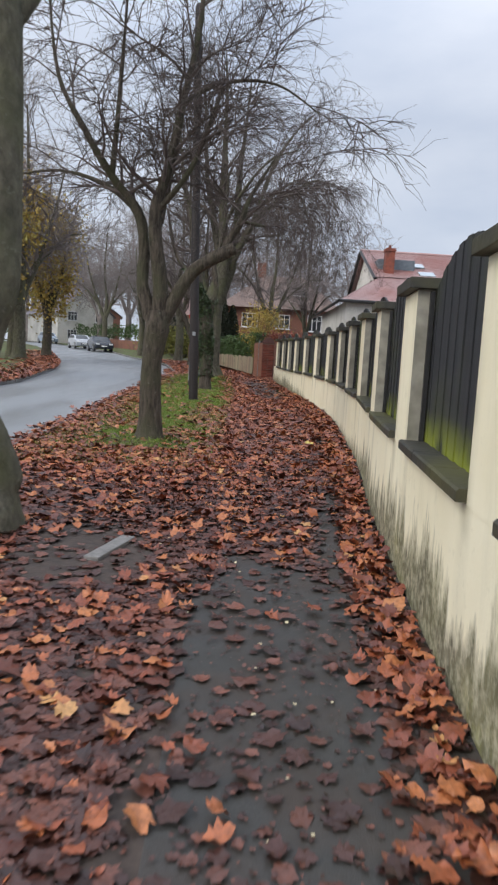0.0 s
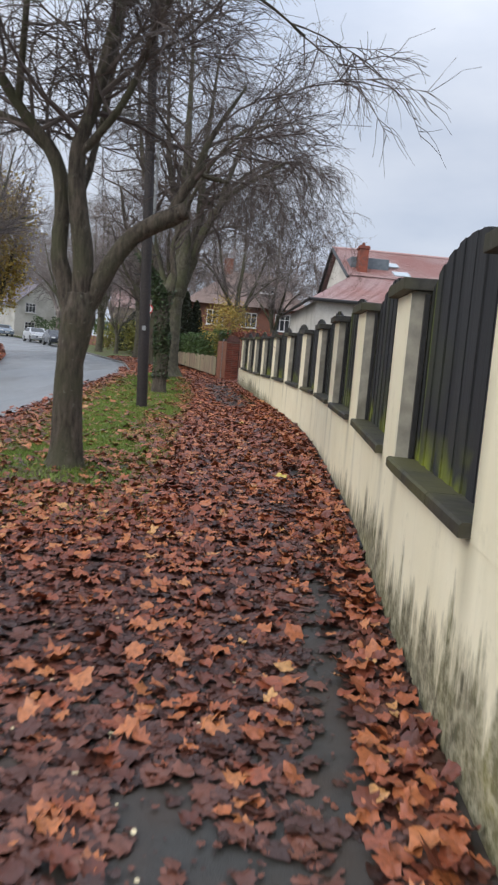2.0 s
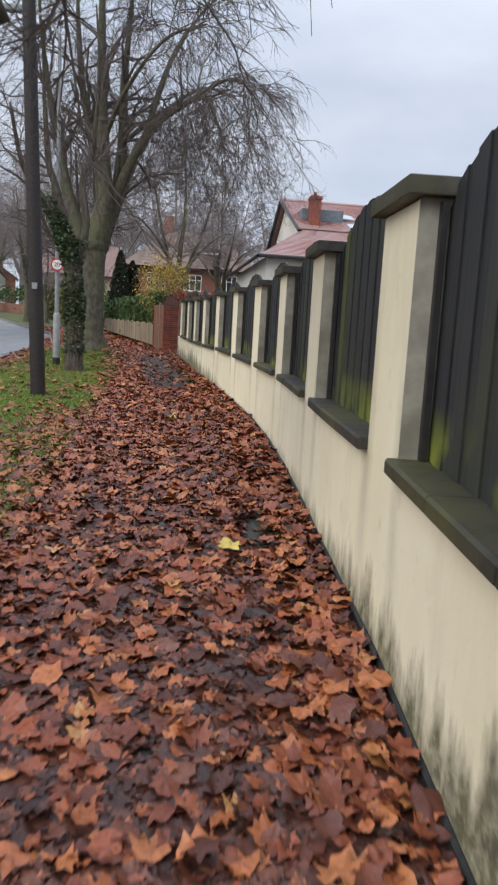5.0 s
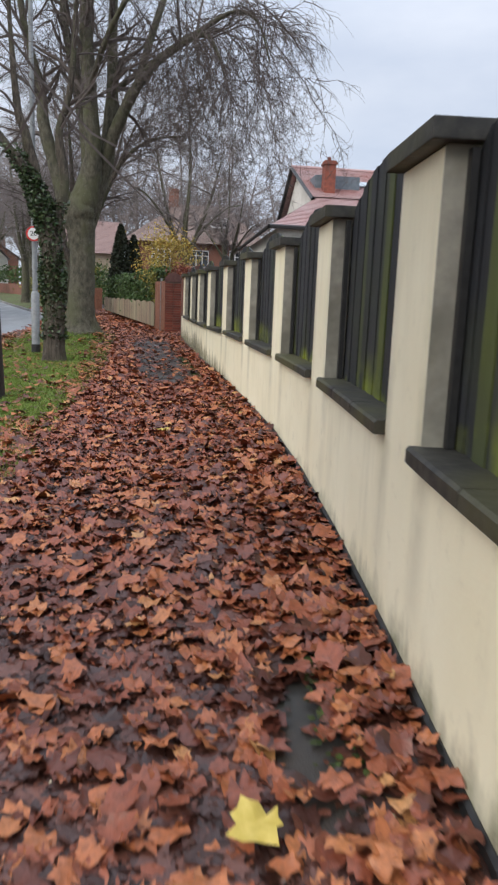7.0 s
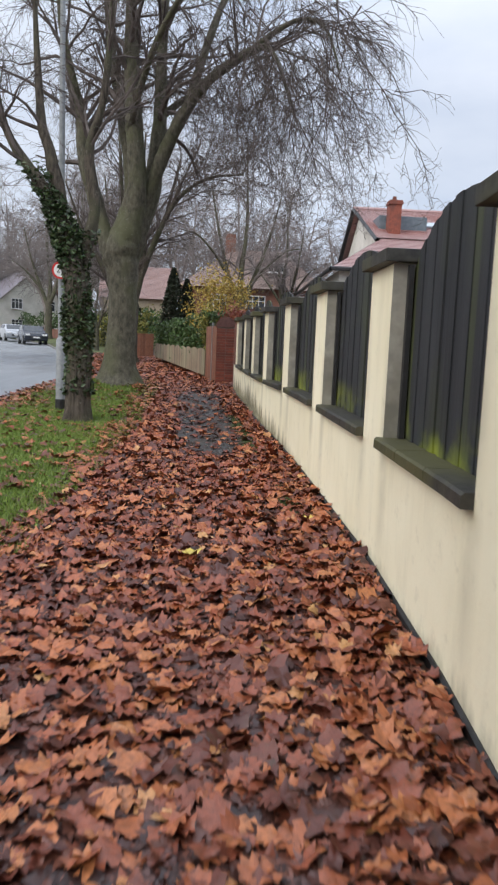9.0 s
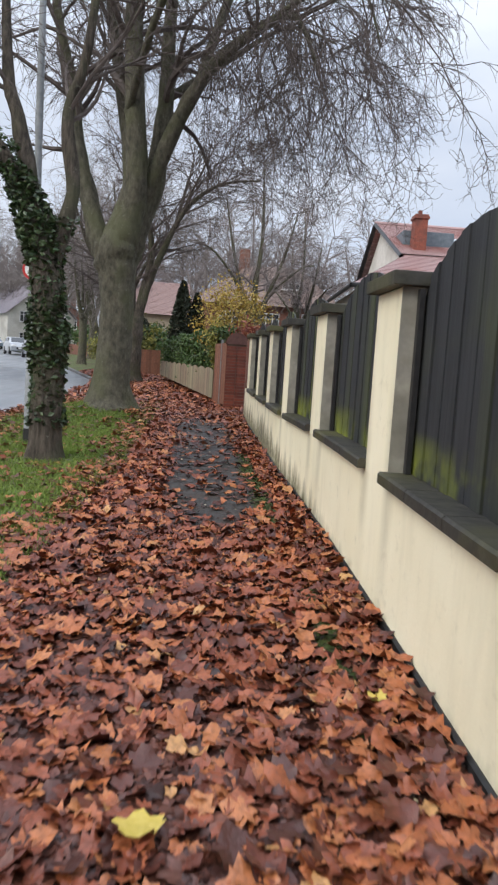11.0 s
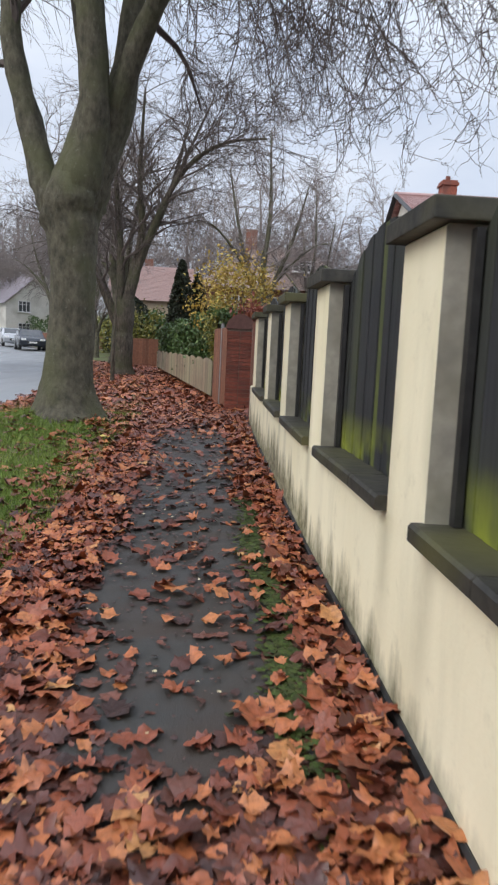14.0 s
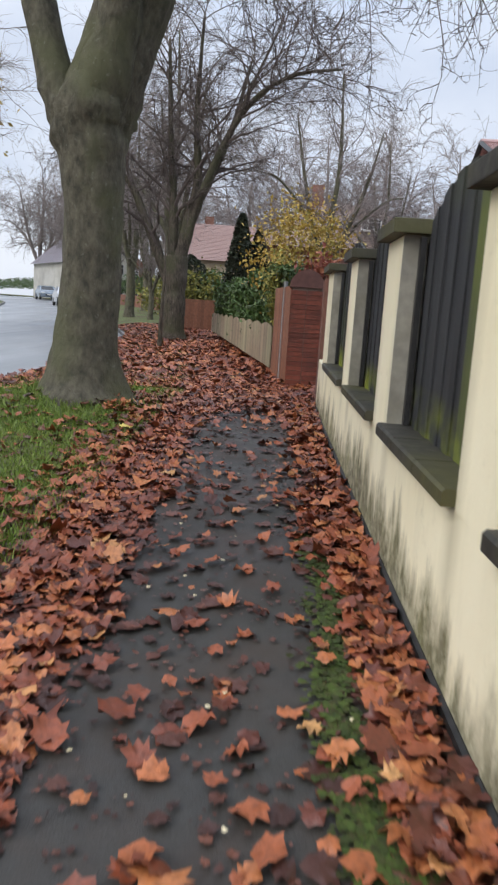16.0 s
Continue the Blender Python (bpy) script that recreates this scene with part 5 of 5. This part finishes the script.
# ---- parked cars ----
def car(x, y, turn, paint, label):
    c = empty("parked_car", x, y, base(y) - 0.09, label, "car", "cars parked at the kerb", rz=turn)
    prof = [(-2.1, 0.35), (-2.15, 0.62), (-2.0, 0.78), (-1.05, 0.95), (-0.3, 1.42), (0.9, 1.46), (1.6, 1.05), (2.05, 0.95), (2.12, 0.5), (2.05, 0.3), (-1.9, 0.25)]
    v, f = [], []
    for sx, inset in ((-0.86, 0), (0.86, 0)):
        for yy, zz in prof:
            k = 0.16 * max(0, (zz - 0.9) / 0.5)
            v.append((sx - math.copysign(k, sx), yy, zz))
    n = len(prof)
    f = [tuple(range(n)), tuple(reversed(range(n, 2 * n)))] + [(i, n + i, n + (i + 1) % n, (i + 1) % n) for i in range(n)]
    part("body", (v, f), paint, c, smooth=False)
    part("windscreen", ([(-0.66, -0.98, 1.0), (0.66, -0.98, 1.0), (0.58, -0.36, 1.395), (-0.58, -0.36, 1.395), (-0.66, -0.92, 0.98), (0.66, -0.92, 0.98), (0.58, -0.3, 1.37), (-0.58, -0.3, 1.37)], [(0, 1, 2, 3), (7, 6, 5, 4), (0, 4, 5, 1), (3, 2, 6, 7)]), M_GLASS, c)
    for s in (-1, 1):
        part("side_window", box_bm(s * 0.78 - 0.03, -0.5, 1.0, s * 0.78 + 0.03, 1.1, 1.34), M_GLASS, c)
        part("headlight", box_bm(s * 0.62 - 0.17, -2.14, 0.62, s * 0.62 + 0.17, -1.98, 0.76, bevel=0.03), M_SIGNWHITE, c, "clear headlight")
        for yy in (-1.35, 1.3):
            bm = bmesh.new()
            bmesh.ops.create_cone(bm, cap_ends=True, segments=20, radius1=0.32, radius2=0.32, depth=0.2, matrix=Matrix.Translation((s * 0.8, yy, 0.32)) @ Matrix.Rotation(radians(90), 4, "Y"))
            wh = part("wheel", bm, M_BLACK, c)
            bm = bmesh.new()
            bmesh.ops.create_cone(bm, cap_ends=True, segments=16, radius1=0.19, radius2=0.19, depth=0.02, matrix=Matrix.Translation((s * 0.91, yy, 0.32)) @ Matrix.Rotation(radians(90), 4, "Y"))
            part("rim", bm, M_STEEL, wh)
    part("grille", box_bm(-0.4, -2.17, 0.42, 0.4, -2.1, 0.58, bevel=0.02), M_BLACK, c)
    part("number_plate", box_bm(-0.26, -2.19, 0.45, 0.26, -2.172, 0.56), M_SIGNWHITE, c)
    return c


M_CARDARK = speckled("dark_car_paint", (0.02, 0.025, 0.035), (0.03, 0.035, 0.045), 2, 0.2, 0.0, 0.001)
M_CARSILVER = speckled("silver_car_paint", (0.4, 0.42, 0.45), (0.48, 0.5, 0.53), 2, 0.25, 0.0, 0.001)
M_CARBLUE = speckled("grey_blue_car_paint", (0.2, 0.25, 0.31), (0.26, 0.31, 0.37), 2, 0.25, 0.0, 0.001)
car(-13.3, 70.5, 22, M_CARDARK, "dark hatchback parked at the kerb on the bend")
car(-16.6, 77, 25, M_CARSILVER, "silver car parked behind the dark hatchback")
car(-25.2, 97, 28, M_CARBLUE, "grey-blue car parked farther round the bend")

# ---- fallen leaves, grass, twigs ----
STAR = [(0, -0.6), (0.35, -0.55), (0.74, -0.45), (0.68, -0.12), (0.98, 0.2), (0.66, 0.4), (0.58, 0.78), (0.3, 0.7), (0, 1.05), (-0.3, 0.7), (-0.58, 0.78), (-0.66, 0.4), (-0.98, 0.2), (-0.68, -0.12), (-0.74, -0.45), (-0.35, -0.55)]


def leaf_mesh(name, xs, ys, zs, size, tilt, material, seed, curl=0.35):
    """Lobed leaves lying about, each curled and turned its own way."""
    rng = np.random.default_rng(seed)
    n = len(xs)
    base_pts = np.array([(0, 0)] + STAR)
    m = len(base_pts)
    pts = np.repeat(base_pts[None], n, 0) * rng.uniform(0.82, 1.15, (n, m, 2))
    pts[:, :, 0] *= rng.uniform(0.75, 1.1, (n, 1))
    z = curl * rng.normal(0.4, 0.7, (n, 1)) * pts[:, :, 0] ** 2 + curl * rng.normal(0.2, 0.6, (n, 1)) * pts[:, :, 1] ** 2 + rng.normal(0, 0.035 + 0.3 * curl, (n, m))
    a = rng.uniform(0, 2 * np.pi, n)[:, None]
    tx, ty = rng.normal(0, tilt, (2, n))
    s = size(rng, n)[:, None]
    X = (pts[:, :, 0] * np.cos(a) - pts[:, :, 1] * np.sin(a)) * s
    Y = (pts[:, :, 0] * np.sin(a) + pts[:, :, 1] * np.cos(a)) * s
    Z = z * s + X * tx[:, None] + Y * ty[:, None]
    Z -= np.minimum(Z.min(1), 0)[:, None] * 0.75
    V = np.stack([X + xs[:, None], Y + ys[:, None], Z + zs[:, None]], 2).reshape(-1, 3)
    one = np.array([(0, k, (k % (m - 1)) + 1) for k in range(1, m)])
    f = (np.arange(n)[:, None, None] * m + one[None]).reshape(-1, 3).tolist()
    me = bpy.data.meshes.new(name)
    me.from_pydata(V.tolist(), [], f)
    me.materials.append(material)
    me.shade_smooth()
    return new(name, me)


def bare(x, y):
    """How bare of leaves the path lies, 0 to 1."""
    w = wall_x(y) if y < 31.3 else path_right(y) + 0.4
    k = 0.45 * noise.noise((x * 1.9, y * 1.3, 7)) + 0.25 * noise.noise((x * 4.5, y * 4.5, 2))
    first = 1.1 - ((x - 0.25) / 0.68) ** 2 - (max(0, y - 3.6) / 2.2) ** 2
    damp = 0.9 - ((x - (w - 0.42)) / 0.22) ** 2 - ((y - 6.3) / 2.6) ** 2
    lower = 0.75 - ((x - (w - 0.38)) / 0.22) ** 2 - ((y - 12.0) / 0.75) ** 2
    strip_ = 1.15 - ((x - (w - 0.84)) / 0.55) ** 2 - (max(0, 22.8 - y) / 2.2) ** 2 - (max(0, y - 28.5) / 2.5) ** 2
    soil = 1.0 - ((x + 1.05) / 0.75) ** 2 - ((y - 5.3) / 1.0) ** 2
    return min(max(max(first, damp, strip_, soil, lower) * 1.6 + k, 0), 1)


def density(x, y):
    w = wall_x(y) if y < 31.3 else path_right(y)
    if x > path_left(y):
        mossy = max(0.0, 1 - ((w - x - 0.33) / 0.1) ** 2) * (1 if 21 < y < 25.2 else 0.85 if 18.1 < y < 19.4 else 0)
        d = 88 * (1 - 0.93 * bare(x, y))
        if w - x < 0.4 and y < 31:
            d = max(d, 105 * min(1, (0.42 - (w - x)) / 0.2))
        return d * (1 - 0.85 * mossy)
    if x > kerb_x(y):
        if y < 10.5:
            return 85 * (1 - 0.9 * bare(x, y))
        s = (path_left(y) - x) / max(0.5, path_left(y) - kerb_x(y))
        green = 1.5 - abs(s - 0.47) * 2.6 + 0.6 * noise.noise((x * 1.1, y * 0.7, 1)) + (0.2 if 18 < y < 32 else -0.2)
        if y > 32:
            green = 0.25 + 0.5 * noise.noise((x, y * 0.5, 1))
        return 80 * (1 - 0.93 * min(max(green, 0), 1))
    return 0


def scatter(n, x0, x1, y0, y1, seed, peak):
    rng = np.random.default_rng(seed)
    xs, ys = rng.uniform(x0, x1, n), rng.uniform(y0, y1, n)
    keep = [rng.uniform() * peak < density(x, y) and (y > 31 or x < wall_x(y) - 0.04) for x, y in zip(xs, ys)]
    return xs[keep], ys[keep], rng


def leaf_size(rng, n):
    return 0.026 + 0.056 * rng.beta(1.4, 1.9, n)


xs, ys, rng = scatter(135000, -3.2, 2.15, 0.5, 34, 1, 100)
tr = np.array([1.0 if (0.1 < x < wall_x(y) - 0.45) else 0.97 if (y < 8 and x < 0.2) else 0.75 if y < 9 else 0.35 for x, y in zip(xs, ys)])
wet = rng.uniform(size=len(xs)) < tr * np.interp(ys, [0, 7, 11, 16, 20], [0.92, 0.86, 0.6, 0.42, 0.36])
gz = np.array([ground_z(x, y) for x, y in zip(xs, ys)])
tagged(leaf_mesh("trodden_leaves", xs[wet], ys[wet], gz[wet] + rng.uniform(0.004, 0.016, wet.sum()), leaf_size, 0.06, M_WETLEAF, 2, 0.15), "wet trodden brown leaves flat on the footpath", "fallen leaves", kind="stuff")
dry = ~wet
deep = np.array([0.055 if wall_x(y) - x < 0.4 else 0.026 for x, y in zip(xs, ys)])
tagged(leaf_mesh("fallen_leaves", xs[dry], ys[dry], gz[dry] + rng.uniform(0.008, 1, dry.sum()) * deep[dry], leaf_size, 0.2, M_LEAF, 3), "russet brown fallen leaves over path and verge", "fallen leaves", kind="stuff")
xs, ys, rng = scatter(62000, -0.4, 2.15, 6.5, 31, 21, 105)
thick = np.array([bare(x, y) < 0.35 for x, y in zip(xs, ys)])
xs, ys = xs[thick], ys[thick]
tagged(leaf_mesh("leaf_mulch", xs, ys, np.array([ground_z(x, y) for x, y in zip(xs, ys)]) + rng.uniform(0.002, 0.01, len(xs)), leaf_size, 0.04, M_WETLEAF, 22, 0.1), "dark wet leaf mulch under the fresher leaves", "fallen leaves", kind="stuff")
xs, ys, rng = scatter(15000, -6, 1.2, 34, 54, 4, 80)
gz = np.array([ground_z(x, y) for x, y in zip(xs, ys)])
tagged(leaf_mesh("fallen_leaves", xs, ys, gz + 0.02, lambda r, n: r.uniform(0.06, 0.1, n), 0.2, M_LEAF, 5), "russet leaves over the farther path", "fallen leaves", kind="stuff")
rng = np.random.default_rng(8)
ys = rng.uniform(10, 60, 3800)
xs = np.array([far_kerb_x(y) for y in ys]) - np.abs(rng.normal(0, 1.1, 3800)) + 0.15
tagged(leaf_mesh("fallen_leaves", xs, ys, np.array([base(y) for y in ys]) + 0.02, lambda r, n: r.uniform(0.07, 0.11, n), 0.2, M_LEAF, 6), "russet leaves along the far kerb", "fallen leaves", kind="stuff")
# gutter leaves
ys = rng.uniform(6, 40, 2600)
xs = np.array([kerb_x(y) for y in ys]) - np.abs(rng.normal(0.05, 0.16, 2600)) - 0.05
tagged(leaf_mesh("fallen_leaves", xs, ys, np.array([base(y) for y in ys]) - 0.085, lambda r, n: r.uniform(0.05, 0.09, n), 0.2, M_LEAF, 7), "russet leaves in the gutter", "fallen leaves", kind="stuff")

for k, (x, y, s) in enumerate(((1.23, 11.57, 0.1), (0.98, 17.15, 0.095), (1.86, 17.94, 0.06), (-0.35, 28.2, 0.08))):
    ob = leaf_mesh("yellow_leaf", np.zeros(1), np.zeros(1), np.zeros(1), lambda r, n: np.full(n, s), 0.08, M_YELLOW, 90 + k, 0.2)
    ob.matrix_basis = pose(x, y, ground_z(x, y) + 0.06)
    tagged(ob, "single bright yellow leaf on the brown litter", "leaf", "yellow leaves on the path")

# grass blades
rng = np.random.default_rng(12)
n = 90000
xs, ys = rng.uniform(-3.0, 0.1, n), 9 + 25 * rng.uniform(0, 1, n)
extra_y = rng.uniform(12, 32, 60000)
xs, ys = np.concatenate([xs, rng.uniform(-2.6, 0.0, 60000)]), np.concatenate([ys, extra_y])
ok = np.array([x < path_left(y) - 0.04 + 0.12 * noise.noise((y * 2, x, 4)) for i, (x, y) in enumerate(zip(xs, ys))])
xs, ys = xs[ok], ys[ok]
gz = np.array([ground_z(x, y) for x, y in zip(xs, ys)])
m = len(xs)
a = rng.uniform(0, 2 * np.pi, m)
hgt = rng.uniform(0.025, 0.075, m)
wid = 0.006
lean = rng.normal(0, 0.03, (2, m))
P = np.stack([np.stack([xs - wid * np.cos(a), ys - wid * np.sin(a), gz - 0.005], 1), np.stack([xs + wid * np.cos(a), ys + wid * np.sin(a), gz - 0.005], 1), np.stack([xs + lean[0], ys + lean[1], gz + hgt], 1)], 1).reshape(-1, 3)
me = bpy.data.meshes.new("grass")
me.from_pydata(P.tolist(), [], [(3 * i, 3 * i + 1, 3 * i + 2) for i in range(m)])
me.materials.append(M_GRASS)
tagged(new("grass", me), "short damp green grass of the verge", "grass", kind="stuff")

# moss along the damp edge of the path
my = np.concatenate([rng.normal(c, q, k) for c, q, k in ((18.75, 0.42, 1300), (21.4, 0.35, 500), (22.4, 0.45, 1500), (24.2, 0.7, 1500), (12.3, 0.25, 200))])
mx = np.array([wall_x(y) for y in my]) - 0.33 + rng.normal(0, 0.05, len(my)) - 0.03 * np.sin(my * 3)
tagged(leaf_mesh("moss", mx, my, np.array([ground_z(x, y) for x, y in zip(mx, my)]) + 0.013 + rng.uniform(0, 0.006, len(my)), lambda r, n: r.uniform(0.008, 0.026, n), 0.05, M_MOSS, 31, 0.1), "dark green moss on the damp asphalt", "moss", kind="stuff")
# crumbs of leaf and pale seeds
fy = rng.uniform(1.5, 31, 12000)
fx = np.array([path_left(y) - 0.5 + q * (wall_x(y) - path_left(y) + 0.4) for y, q in zip(fy, rng.uniform(0, 1, 12000))])
fz = np.array([ground_z(x, y) for x, y in zip(fx, fy)])
tagged(leaf_mesh("leaf_crumbs", fx, fy, fz + 0.012, lambda r, n: 0.006 + 0.022 * r.beta(1.2, 3, n), 0.12, M_WETLEAF, 32, 0.2), "small crumbs of trodden leaf on the asphalt", "fallen leaves", kind="stuff")
fy, fx, fz = fy[:260], fx[:260] + 0.03, fz[:260]
tagged(leaf_mesh("pale_seeds", fx, fy, fz + 0.02, lambda r, n: r.uniform(0.007, 0.016, n), 0.1, M_SEED, 33, 0.2), "scattered pale seeds and leaf scraps on the path", "seeds", kind="stuff")

# stone scrap and broken kerb by the first tree
slab = part("stone_slab", box_bm(-0.06, -0.35, 0.0, 0.06, 0.35, 0.05, bevel=0.012), M_KERB)
slab.matrix_basis = pose(-0.88, 5.4, ground_z(-0.88, 5.4) - 0.015, 0, 0, -14)
tagged(slab, "narrow weathered stone edging set in wet soil", "stone")
